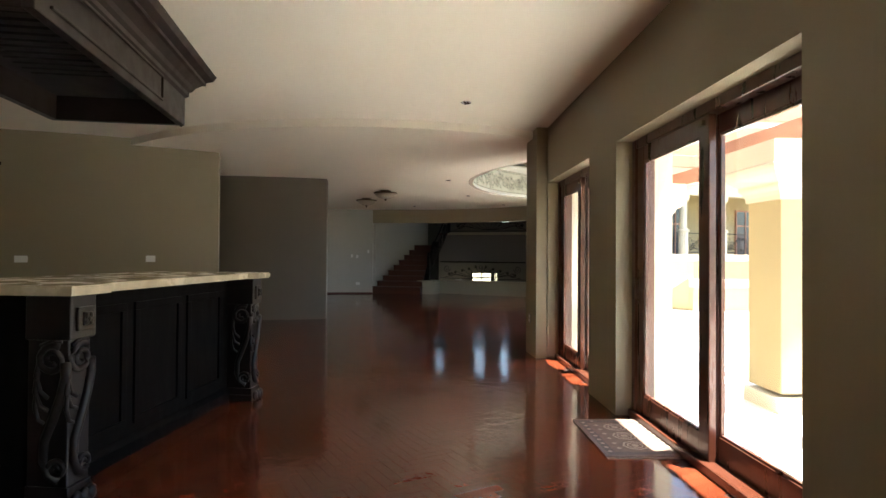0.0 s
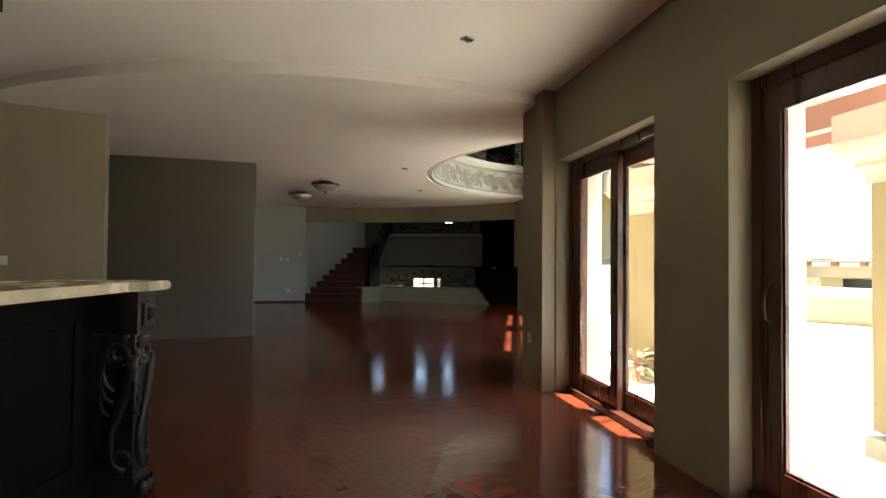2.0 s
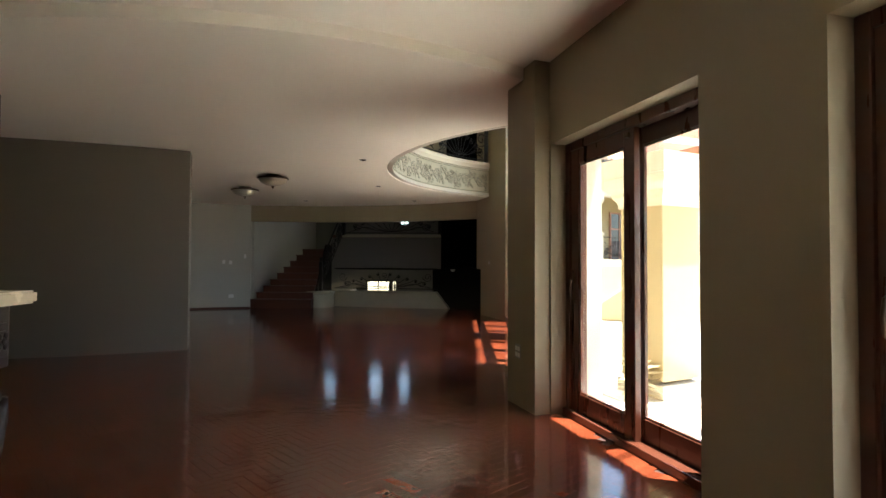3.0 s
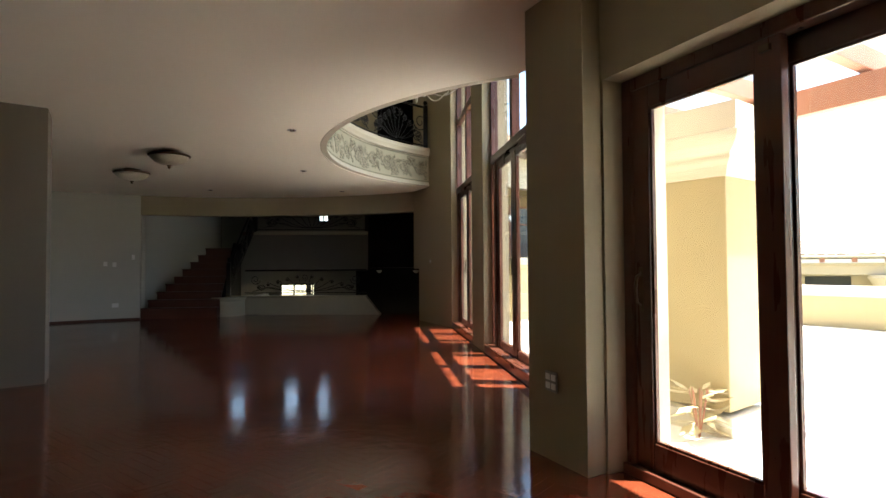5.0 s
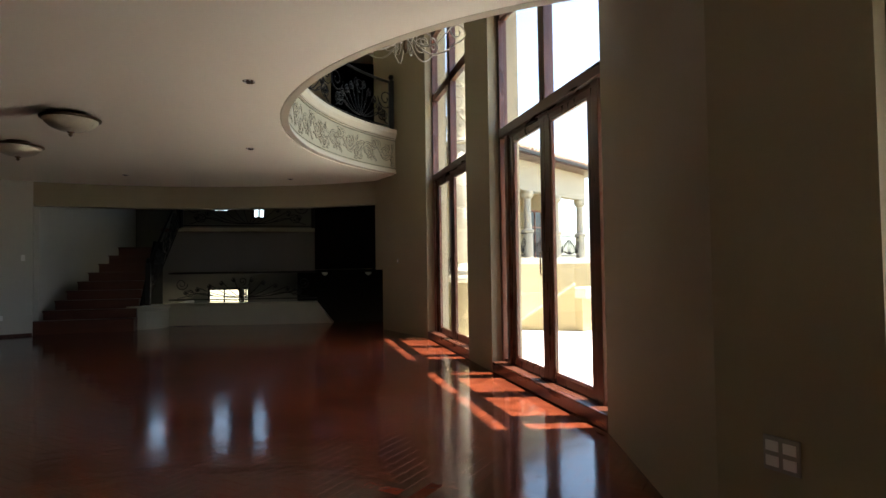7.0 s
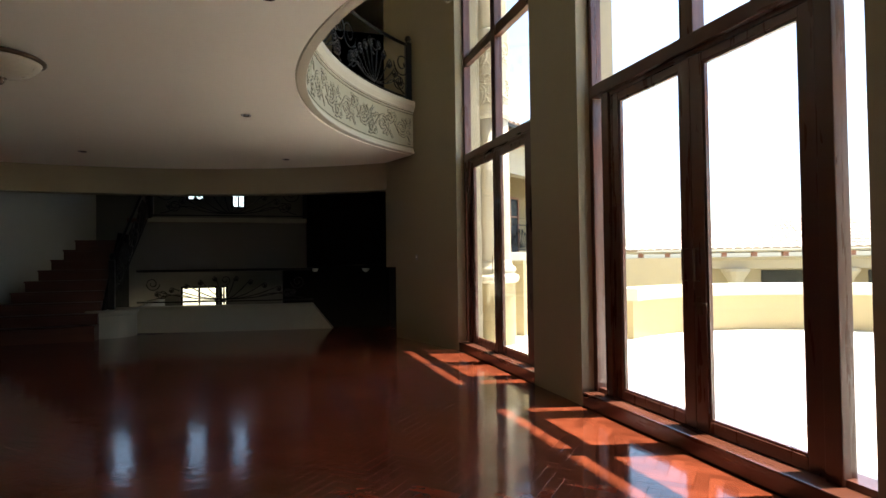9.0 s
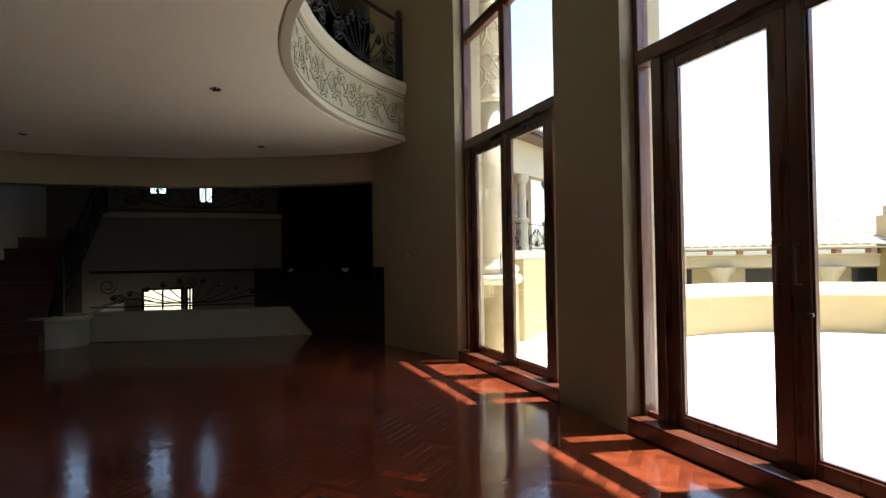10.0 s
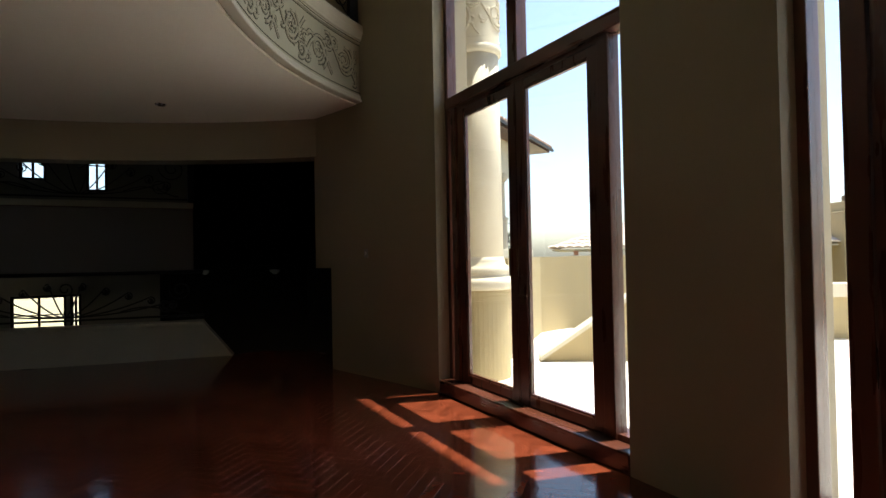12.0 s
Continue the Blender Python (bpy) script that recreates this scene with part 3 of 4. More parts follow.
rng = random.Random(5)
stems, shade_lines = bmesh.new(), bmesh.new()
for ln in vine(ARC_LEN - 0.3, 2.91, 3.36, rng):
    ln = [(u + 0.15, v) for u, v in ln]
    tube(stems, [on_void(u, v, 0.016) for u, v in ln], 0.014, 6, 0.008)
    for d in (0.016, -0.016):
        tube(shade_lines, [on_void(u, v, 0.016) for u, v in offset_line(ln, d)], 0.0065, 4, 0.0045)
part("scroll_relief", stems, CREAM, fascia, "raised scrolling acanthus relief", smooth=True)
# the same painted shade along the mouldings and the far end
for v in (2.893, 3.382, 3.412):
    tube(shade_lines, [on_void(0.06 + (ARC_LEN - 0.12) * i / 60, v, 0.018 if v < 3.4 else 0.034) for i in range(61)], 0.005, 4)
tube(shade_lines, [on_void(ARC_LEN - 0.07, 2.89 + 0.49 * i / 4, 0.017) for i in range(5)], 0.006, 4)
part("groove_shade_line", shade_lines, GROOVE_SHADE, fascia, "dark olive outlines painted as shade in the grooves")


# ---- wrought iron ----
def fan_lines(w, h):
    """Scrollwork of a rail panel: stems that fan out from the foot's middle and curl at their ends."""
    out = []
    for sd in (-1, 1):
        for k in range(5):
            ex, ez = sd * w * (0.06 + 0.085 * k), h * (0.86 - 0.13 * k)
            out.append([(ex * t ** 0.8, 0.03 * h + (ez - 0.03 * h) * t ** (1.1 + 0.15 * k)) for t in [i / 10 for i in range(11)]])
            out.append(spiral(ex + sd * 0.0, ez - h * 0.10, h * 0.10, h * 0.025, 90, -1.4 * sd, 16))
        out.append(spiral(sd * w * 0.43, h * 0.62, h * 0.26, h * 0.05, 180 if sd > 0 else 0, 1.6 * sd, 26))
        out.append(spiral(sd * w * 0.37, h * 0.24, h * 0.18, h * 0.04, 0 if sd > 0 else 180, -1.5 * sd, 22))
        out.append([(sd * w * (0.2 + 0.26 * i / 10), h * (0.12 + 0.10 * math.sin(i / 10 * math.pi * 1.4))) for i in range(11)])
    out.append(spiral(0, h * 0.72, h * 0.17, h * 0.05, -90, 1.3, 20))
    return out


def blob(bm, c, r):
    bmesh.ops.create_icosphere(bm, subdivisions=1, radius=r, matrix=Matrix.LocRotScale(c, None, (1, 0.6, 1.25)))


def iron_rail(name, f, length, h, panels, label, posts=2, group="wrought iron railings"):
    """A railing along f(u, v), u along it and v up."""
    t = thing(name, None, label, "railing", group)
    n = max(8, int(length / 0.12))
    for nm, v, r in (("top_rail", h, 0.024), ("bottom_rail", 0.07, 0.013)):
        bm = bmesh.new()
        tube(bm, [f(length * i / n, v) for i in range(n + 1)], r, 8)
        part(nm, bm, IRON, t, smooth=True)
    w = length / panels
    for p in range(panels):
        for ln in fan_lines(w * 0.96, h - 0.13):
            bm = bmesh.new()
            pts = [f(min(max((p + 0.5) * w + u, 0.01), length - 0.01), 0.09 + v) for u, v in ln]
            tube(bm, pts, 0.0095, 5)
            if len(ln) == 17:
                blob(bm, Vector(pts[-1]), 0.028)
            part("scroll", bm, IRON, t, smooth=True)
    for i in range(posts):
        u = length * i / (posts - 1) if posts > 1 else 0
        x, y, z = f(u, 0)
        bm = bmesh.new()
        box(bm, (x - 0.045, y - 0.045, z), (x + 0.045, y + 0.045, z + h + 0.02), 0.006)
        lathe(bm, [(0.03, h + 0.02), (0.055, h + 0.03), (0.03, h + 0.05), (0.05, h + 0.09), (0.035, h + 0.13), (0.008, h + 0.145)], 12, (x, y, z))
        part("post", bm, IRON, t)
    return t


iron_rail("gallery_railing", lambda u, v: on_void(ARC_LEN - 0.18 - u, 3.57 + v, -0.02), ARC_LEN - 0.4, 0.86, 5, "black wrought iron scroll railing on the gallery edge")

# chandelier in the void
CH = (-0.55, 12.5)
ch = thing("chandelier", pose(CH[0], CH[1], 0), "pale wrought iron chandelier with curled scroll arms", "chandelier")
bm = bmesh.new()
tube(bm, [(0, 0, 3.95), (0, 0, UP_CEIL)], 0.012, 6)
part("chain", bm, IRON, ch)
bm = bmesh.new()
lathe(bm, [(0.01, 3.55), (0.03, 3.6), (0.02, 3.7), (0.05, 3.8), (0.03, 3.95), (0.01, 3.98)], 12)
part("stem", bm, BRONZE, ch, smooth=True)
PALE_IRON = material("pale_antiqued_iron", (0.42, 0.39, 0.33), 0.5, metal=0.3, vary=0.25, scale=20)
for k in range(8):
    a = 2 * math.pi * k / 8
    bm = bmesh.new()
    pr = [(0.05 + 0.55 * i / 12, 3.72 - 0.16 * math.sin(math.pi * i / 12)) for i in range(13)] + spiral(0.60, 3.84, 0.12, 0.03, -90, 1.4, 18)
    tube(bm, [(r * math.cos(a), r * math.sin(a), z) for r, z in pr], 0.009, 5)
    tube(bm, [(r * math.cos(a + 0.3), r * math.sin(a + 0.3), z) for r, z in spiral(0.2, 3.66, 0.11, 0.02, 0, 1.6, 18)], 0.007, 5)
    part("scroll_arm", bm, PALE_IRON, ch, smooth=True)


# ---- stair hall ----
stair = thing("staircase", None, "dark red timber staircase rising beside the wall", "staircase")
NST, RISE = 9, 0.175
S0, SD = Vector((-6.44, 18.13)), Vector((0.129, 0.180))
LZ = 2.1
for i in range(NST):
    q = S0 + SD * i
    z1 = 0.07 + (i + 1) * RISE
    z0 = 0.0 if i == 0 else z1 - RISE + 0.001
    back = 20.36
    st = part("step", boxes(((q.x, q.y, z0), (-4.75, back, z1 - 0.03))), STEPWOOD, stair)
    part("tread_nosing", boxes(((q.x - 0.012, q.y - 0.02, z1 - 0.03), (-4.742, q.y + 0.26, z1)), bevel=0.006), STEPWOOD, st)
# added board, near black, that covers step ends rendering too pale
bm = bmesh.new()
side = [(18.4, 0.002), (18.4, 0.36), (S0.y + SD.y * (NST - 1), 0.2 + NST * RISE), (20.26, 0.2 + NST * RISE), (20.26, 0.002)]
sv = [[bm.verts.new((x, y, z)) for y, z in side] for x in (-4.738, -4.70)]
bm.faces.new(sv[0])
bm.faces.new(sv[1][::-1])
for i in range(5):
    bm.faces.new((sv[0][i], sv[1][i], sv[1][(i + 1) % 5], sv[0][(i + 1) % 5]))
bmesh.ops.recalc_face_normals(bm, faces=bm.faces)
part("step_end_cover", bm, DARKWOOD, stair, "near black board added to darken the step ends")
wall("landing_floor", boxes(((-4.74, 20.3, LZ - 0.08), (-1.332, 22.0, LZ)), bevel=0.005), STEPWOOD, "dark timber stair landing", "landing")
wall("landing_front", boxes(((-4.74, 20.38, 1.06), (-1.334, 20.54, LZ - 0.08))), HALLWALL, "wall below the landing, grey darkened for shade", "wall")
wall("landing_edge", boxes(((-4.40, 20.26, LZ - 0.07), (-1.334, 20.36, LZ + 0.02)), bevel=0.01), CREAM, "cream landing edge strip", "trim")

# low parapet round the stair well
PW0, PW1, PW_H = (-4.35, 18.97), (-1.38, 18.36), 0.41
pf = arc3(PW0, 0.05, PW1, 16)
back = [(x + 0.04, y + 0.2) for x, y in pf[::-1]]
cb = tagged(part("stairwell_parapet", solid(pf + back, 0, PW_H), CREAM), "low cream plastered parapet wall", "parapet", kind="structure")
pp = [(x + 0.02, y + 0.1) for x, y in pf]
bm = bmesh.new()
sweep(bm, pp, [(-0.13, PW_H), (-0.14, PW_H + 0.015), (-0.14, PW_H + 0.045), (0.14, PW_H + 0.045), (0.14, PW_H + 0.015), (0.13, PW_H)])
part("parapet_cap", bm, CREAM, cb)
bm = bmesh.new()
x, y = PW1
v = [(x, y, 0.0), (x + 0.36, y - 0.08, -0.02), (x, y, PW_H + 0.03), (x + 0.04, y + 0.2, 0.0), (x + 0.40, y + 0.12, -0.02), (x + 0.04, y + 0.2, PW_H + 0.03)]
v = [bm.verts.new(p) for p in v]
for f in ((0, 1, 2), (3, 5, 4), (0, 3, 4, 1), (1, 4, 5, 2), (2, 5, 3, 0)):
    bm.faces.new([v[i] for i in f])
part("sloping_end", bm, CREAM, cb)
bm = bmesh.new()
lathe(bm, [(0.385, 0.0), (0.385, 0.36), (0.41, 0.38), (0.42, 0.42), (0.41, 0.45), (0.02, 0.455)], 36, (-4.66, 18.76, 0))
tagged(part("round_pedestal", bm, CREAM, smooth=False), "round cream plaster pedestal at the parapet end", "pedestal", kind="structure")


def along_parapet(u, v):
    k = min(u / 2.95 * 16, 15.999)
    a, b = Vector(pp[int(k)]), Vector(pp[int(k) + 1])
    q = a.lerp(b, k - int(k))
    return (q.x, q.y, PW_H + 0.045 + v)


iron_rail("stairwell_railing", along_parapet, 2.95, 0.62, 1, "black wrought iron scroll railing above the parapet", posts=0)
iron_rail("landing_railing", lambda u, v: (-4.33 + u, 20.32, LZ + v), 2.96, 0.86, 1, "black wrought iron scroll railing on the landing")
SL = (LZ - 0.45) / 1.65
iron_rail("stair_railing", lambda u, v: (-4.62 + 0.16 * u, 18.65 + u, 0.45 + u * SL + v), 1.65, 0.80, 2, "black wrought iron railing climbing beside the stair")

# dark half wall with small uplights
wall("half_wall", solid([(-1.75, 23.27), (0.49, 20.535), (0.62, 20.65), (-1.6, 23.4)], -1.7, 1.11), DARKWOOD, "near black half wall beside the stair well")


def sconce(x, y, turn, z=1.03):
    t = thing("wall_uplight", pose(x, y, z, 0, 0, turn), "small cream half bowl wall uplight", "wall light", "half wall uplights")
    bm = bmesh.new()
    n = 12
    prof = [(0.015, 0.0), (0.05, 0.015), (0.085, 0.045), (0.105, 0.085)]
    rings = [[bm.verts.new((r * math.cos(math.pi * i / n), -r * math.sin(math.pi * i / n), zz)) for i in range(n + 1)] for r, zz in prof]
    for a, b in zip(rings, rings[1:]):
        for j in range(n):
            bm.faces.new((a[j], a[j + 1], b[j + 1], b[j]))
    bm.faces.new(rings[-1])
    bm.faces.new([r[0] for r in rings] + [r[-1] for r in rings[::-1]])
    part("bowl", bm, FROST, t, smooth=False)
    part("back_plate", boxes(((-0.05, 0.0, 0.0), (0.05, 0.008, 0.08)), bevel=0.002), BRONZE, t)


sconce(-0.990, 22.325, -50.7, 0.95)
sconce(0.058, 21.045, -50.7, 0.95)


def hall_window(x0, x1, z0, z1, bars):
    t = thing("hall_window", pose(x0, HB + 0.06, z0), "dark framed hall window full of daylight", "window", "hall windows", "structure")
    w, h = x1 - x0, z1 - z0
    F = 0.05
    part("window_frame", boxes(((0, 0, 0), (F, 0.06, h)), ((w - F, 0, 0), (w, 0.06, h)), ((F, 0, 0), (w - F, 0.06, F)), ((F, 0, h - F), (w - F, 0.06, h)), ((w / 2 - 0.02, 0.004, F), (w / 2 + 0.02, 0.056, h - F))), DARKWOOD, t)
    part("glazing_bar", boxes(*[((F, 0.01, F + (h - 2 * F) * k / (bars + 1) - 0.01), (w - F, 0.05, F + (h - 2 * F) * k / (bars + 1) + 0.01)) for k in range(1, bars + 1)]), DARKWOOD, t)
    g = part("pane", boxes(((F, 0.028, F), (w - F, 0.032, h - F))), GLASS, t)
    g.visible_shadow = False


for (a, b), z in zip(HALL_UP, HALL_SILL):
    hall_window(a, b, z, 4.7, 3)
for a, b in HALL_LOW:
    hall_window(a, b, -0.5, 0.60, 2)


# ---- ceiling lamps, downlights, switches ----
def bowl_lamp(x, y, first=None):
    m = pose(x, y, CEIL_LO)
    if first:
        return copy_thing(first, m)
    t = thing("ceiling_lamp", m, "alabaster glass bowl ceiling lamp with bronze rim, off", "ceiling lamp", "ceiling lamps")
    bm = bmesh.new()
    lathe(bm, [(0.13, 0.0), (0.13, -0.012), (0.06, -0.022), (0.05, -0.03), (0.05, -0.045)], 24)
    part("canopy", bm, BRONZE, t, smooth=True)
    bm = bmesh.new()
    lathe(bm, [(0.05, -0.04), (0.20, -0.042), (0.265, -0.045), (0.28, -0.055), (0.278, -0.068), (0.255, -0.076), (0.12, -0.06)], 36)
    part("rim", bm, BRONZE, t, smooth=True)
    bm = bmesh.new()
    lathe(bm, [(0.254, -0.073), (0.238, -0.105), (0.19, -0.15), (0.11, -0.182), (0.035, -0.194), (0.01, -0.195)], 36)
    part("glass_bowl", bm, FROST, t, smooth=True)
    bm = bmesh.new()
    lathe(bm, [(0.03, -0.192), (0.035, -0.202), (0.015, -0.214), (0.022, -0.226), (0.004, -0.248)], 12)
    part("finial", bm, BRONZE, t, smooth=True)
    return t


lamp = bowl_lamp(-4.03, 12.95)
bowl_lamp(-5.15, 14.5, lamp)


def downlight(x, y, z, first=None):
    m = pose(x, y, z)
    if first:
        return copy_thing(first, m)
    t = thing("downlight", m, "small round recessed downlight with metal rim, off", "downlight", "ceiling downlights")
    bm = bmesh.new()
    lathe(bm, [(0.034, -0.001), (0.036, -0.008), (0.046, -0.010), (0.054, -0.005), (0.055, 0.0)], 24)
    part("rim", bm, CHROME, t, smooth=True)
    bm = bmesh.new()
    lathe(bm, [(0.035, -0.004), (0.02, -0.0055), (0.004, -0.006)], 20)
    part("reflector", bm, BLACK, t)
    return t


dl = downlight(-0.659, 6.346, CEIL_HI)
for x, y in ((-2.151, 11.512), (-2.365, 14.407), (-1.86, 17.0), (-4.6, 17.0)):
    downlight(x, y, CEIL_LO, dl)


def switch_plate(name, x, y, z, turn, w, h, label, rockers, plate=None):
    """Faces along local -y."""
    t = thing(name, pose(x, y, z, 0, 0, turn), label, "switch" if "switch" in name else "socket", "wall plates")
    part("plate", boxes(((-w / 2, -0.009, -h / 2), (w / 2, 0.0, h / 2)), bevel=0.003), plate or PLASTIC, t)
    for i, (cx, cz, rw, rh) in enumerate(rockers):
        part("rocker", boxes(((cx - rw / 2, -0.014, cz - rh / 2), (cx + rw / 2, -0.0085, cz + rh / 2)), bevel=0.002), PLASTIC, t)
    return t


two = [(-0.03, 0.0, 0.034, 0.05), (0.03, 0.0, 0.034, 0.05)]
four = [(-0.03, 0.026, 0.044, 0.036), (0.03, 0.026, 0.044, 0.036), (-0.03, -0.026, 0.044, 0.036), (0.03, -0.026, 0.044, 0.036)]
wt = math.degrees(math.atan2(U.y, U.x))
p = dw(2.785, -0.1545)
switch_plate("wall_socket", p[0], p[1], 0.468, wt + 177.4, 0.125, 0.12, "grey plate with four white sockets on the angled pier", four, PLATE)


def curved(c, r, deg):
    return (c[0] + r * math.cos(radians(deg)), c[1] + r * math.sin(radians(deg)))


def on_far(deg, z, w, h, name, label, rk):
    x, y = curved(HALL, 6.748, deg)
    switch_plate(name, x, y, z, deg - 90, w, h, label, rk)


on_far(111.2, 0.337, 0.13, 0.09, "wall_socket", "white double wall socket low on the curved wall", two)
on_far(112.85, 1.25, 0.075, 0.10, "wall_switch", "white light switch on the curved wall", [(0, 0, 0.03, 0.05)])
on_far(111.4, 1.235, 0.075, 0.10, "wall_switch", "white light switch on the curved wall", [(0, 0, 0.03, 0.05)])
on_far(108.3, 1.40, 0.06, 0.11, "wall_intercom", "small dark wall unit on the curved wall", [(0, 0, 0.03, 0.05)])


def on_kitchen(t, z, w, name, label, rk):
    i = int(t * 14)
    a, b = Vector(KF[i]), Vector(KF[i + 1])
    q = (a + b) / 2
    d = b - a
    nrm = Vector((d.y, -d.x)).normalized() * 0.001
    switch_plate(name, q.x + nrm.x, q.y + nrm.y, z, math.degrees(math.atan2(d.y, d.x)), w, 0.09, label, rk)


on_kitchen(0.75, 1.20, 0.12, "wall_socket", "white double wall socket above the counter", two)
on_kitchen(0.32, 1.19, 0.15, "wall_socket", "white triple wall socket above the counter", two)
eq = Vector((WX0, W2Y[1])).lerp(Vector(JAMB), 0.52)
switch_plate("wall_switch", eq.x, eq.y, 1.25, math.degrees(math.atan2(JAMB[1] - W2Y[1], JAMB[0] - WX0)) + 180, 0.06, 0.085, "small grey wall switch near the tall window", [(0, 0, 0.022, 0.035)], PLATE)

# ---- breakfast counter ----
cdir = Vector((-0.39, 2.32)).normalized()
CM = pose(-1.83, 2.80, -0.02, 0, 0, math.degrees(math.atan2(cdir.y, cdir.x)))
# local x runs along the counter away from the door side, local y points into the kitchen
ct = thing("breakfast_counter", CM, "near black carved wooden breakfast counter with panelled front", "counter")
CL = 2.33
part("body", boxes(((0.05, 0.26, 0.02), (CL - 0.06, 1.0, 1.08))), DARKWOOD, ct)
for i in range(3):
    x0 = 0.22 + i * 0.62
    bm = boxes(((x0, 0.245, 0.2), (x0 + 0.54, 0.262, 0.25)), ((x0, 0.245, 0.93), (x0 + 0.54, 0.262, 0.98)), ((x0, 0.245, 0.25), (x0 + 0.05, 0.262, 0.93)), ((x0 + 0.49, 0.245, 0.25), (x0 + 0.54, 0.262, 0.93)), bevel=0.006)
    part("panel_moulding", bm, DARKWOOD, ct)
bm = bmesh.new()
sweep(bm, [(0.16, 0.26), (CL - 0.14, 0.26)], [(0, 0.02), (0.03, 0.02), (0.03, 0.10), (0.022, 0.115), (0.012, 0.13), (0, 0.14)])
part("skirting", bm, DARKWOOD, ct)
part("far_end_panel", boxes(((CL - 0.06, 0.26, 0.02), (CL - 0.03, 1.0, 1.08))), DARKWOOD, ct)


def corbel_post(x):
    """A square post with a carved S-scroll bracket on its two open faces."""
    p = part("corbel_post", boxes(((x - 0.075, 0.05, 0.13), (x + 0.075, 0.265, 0.86)), bevel=0.008), CARVED, ct, "carved dark walnut post")
    part("base_block", boxes(((x - 0.09, 0.03, 0.02), (x + 0.09, 0.27, 0.075)), ((x - 0.082, 0.038, 0.07), (x + 0.082, 0.268, 0.132)), bevel=0.006), CARVED, p)
    part("cap_block", boxes(((x - 0.09, 0.03, 0.858), (x + 0.09, 0.27, 1.08)), bevel=0.008), CARVED, p)
    part("rosette_block", boxes(((x - 0.055, 0.012, 0.90), (x + 0.055, 0.031, 1.02)), ((x - 0.03, 0.0, 0.925), (x + 0.03, 0.014, 0.995)), bevel=0.006), CARVED, p)
    bm = bmesh.new()
    for k in range(4):
        a = math.pi / 2 * k + 0.78
        blob(bm, Vector((x + 0.022 * math.cos(a), 0.0, 0.96 + 0.022 * math.sin(a))), 0.014)
    blob(bm, Vector((x, -0.004, 0.96)), 0.012)
    part("rosette", bm, CARVED, p, smooth=True)
    for sd, nm in ((0, "scroll_front"), (1, "scroll_side"), (2, "scroll_side")):
        bm = bmesh.new()
        prof = [(0.035 - 0.09 * math.sin(1.2 * math.pi * i / 16 - 0.2), 0.70 - 0.46 * i / 16) for i in range(17)]
        lines = [(spiral(0.0, 0.76, 0.075, 0.02, 60, 1.7, 30), 0.018), (spiral(0.03, 0.22, 0.05, 0.012, 180, -1.5, 22), 0.014),
                 ([(0.07, 0.75), (0.075, 0.68), (0.05, 0.58), (0.01, 0.47), (-0.035, 0.36), (-0.04, 0.26), (-0.01, 0.19), (0.04, 0.165)], 0.026),
                 ([(-0.06, 0.78), (-0.085, 0.68), (-0.06, 0.60), (-0.02, 0.57)], 0.013), ([(-0.075, 0.70), (-0.09, 0.60), (-0.06, 0.53), (-0.02, 0.51)], 0.013),
                 ([(-0.08, 0.62), (-0.09, 0.52), (-0.07, 0.46), (-0.04, 0.445)], 0.012), ([(-0.06, 0.83), (0.0, 0.855), (0.05, 0.85)], 0.012)]
        for ln, r in lines:
            if sd == 0:
                tube(bm, [(x + u, 0.045, v) for u, v in ln], r, 7, r * 0.8)
            elif sd == 1:
                tube(bm, [(x + 0.08, 0.13 - u, v) for u, v in ln], r, 7, r * 0.8)
            else:
                tube(bm, [(x - 0.08, 0.13 - u, v) for u, v in ln], r, 7, r * 0.8)
        part(nm, bm, CARVED, p, "deeply carved leaf scroll", smooth=True)
    bm = bmesh.new()
    for k in range(3):
        blob(bm, Vector((x - 0.05 + 0.05 * k, 0.015, 0.065)), 0.04)
    part("claw_foot", bm, CARVED, p, smooth=True)


corbel_post(0.10)
corbel_post(CL - 0.13)
bm = bmesh.new()
prism(bm, [(-0.06, -0.03), (0.24, -0.03), (0.24, 0.05), (CL - 0.28, 0.05), (CL - 0.24, -0.03), (CL + 0.01, -0.03), (CL + 0.01, 1.05), (-0.06, 1.05)], 1.082, 1.13)
es = [e for e in bm.edges if abs(e.verts[0].co.z - e.verts[1].co.z) < 1e-5]
bmesh.ops.bevel(bm, geom=es, offset=0.008, segments=2, affect="EDGES")
tagged(part("marble_worktop", bm, MARBLE), "cream marble worktop on the breakfast counter", "worktop").matrix_basis = CM

# ---- hanging hood cabinet ----
hd = Vector((-0.408, 0.913)).normalized()
HM = pose(-1.617, 2.397, 0, 0, 0, math.degrees(math.atan2(hd.y, hd.x)))
hood = thing("extractor_hood", HM, "dark carved wood hood cabinet hung from the ceiling", "hood")
HL, HD, HZ = 2.14, 0.95, 2.28
part("front_board", boxes(((0.0, 0.0, HZ), (HL, 0.05, 2.56)), bevel=0.006), CARVED, hood)
part("far_board", boxes(((HL - 0.05, 0.05, HZ), (HL, HD, 2.56)), bevel=0.006), CARVED, hood)
part("near_board", boxes(((0.0, 0.05, HZ), (0.05, HD, 2.56)), bevel=0.006), CARVED, hood)
part("back_board", boxes(((0.05, HD - 0.05, HZ), (HL - 0.05, HD, 2.56))), CARVED, hood)
part("inner_lining", boxes(((0.05, 0.05, 2.46), (HL - 0.05, HD - 0.05, 2.48))), BLACK, hood, "black hood lining")
for k in range(11):
    part("filter_slat", boxes(((0.45 + 0.1 * k, 0.2, 2.43), (0.51 + 0.1 * k, HD - 0.2, 2.462))), BLACK, hood)
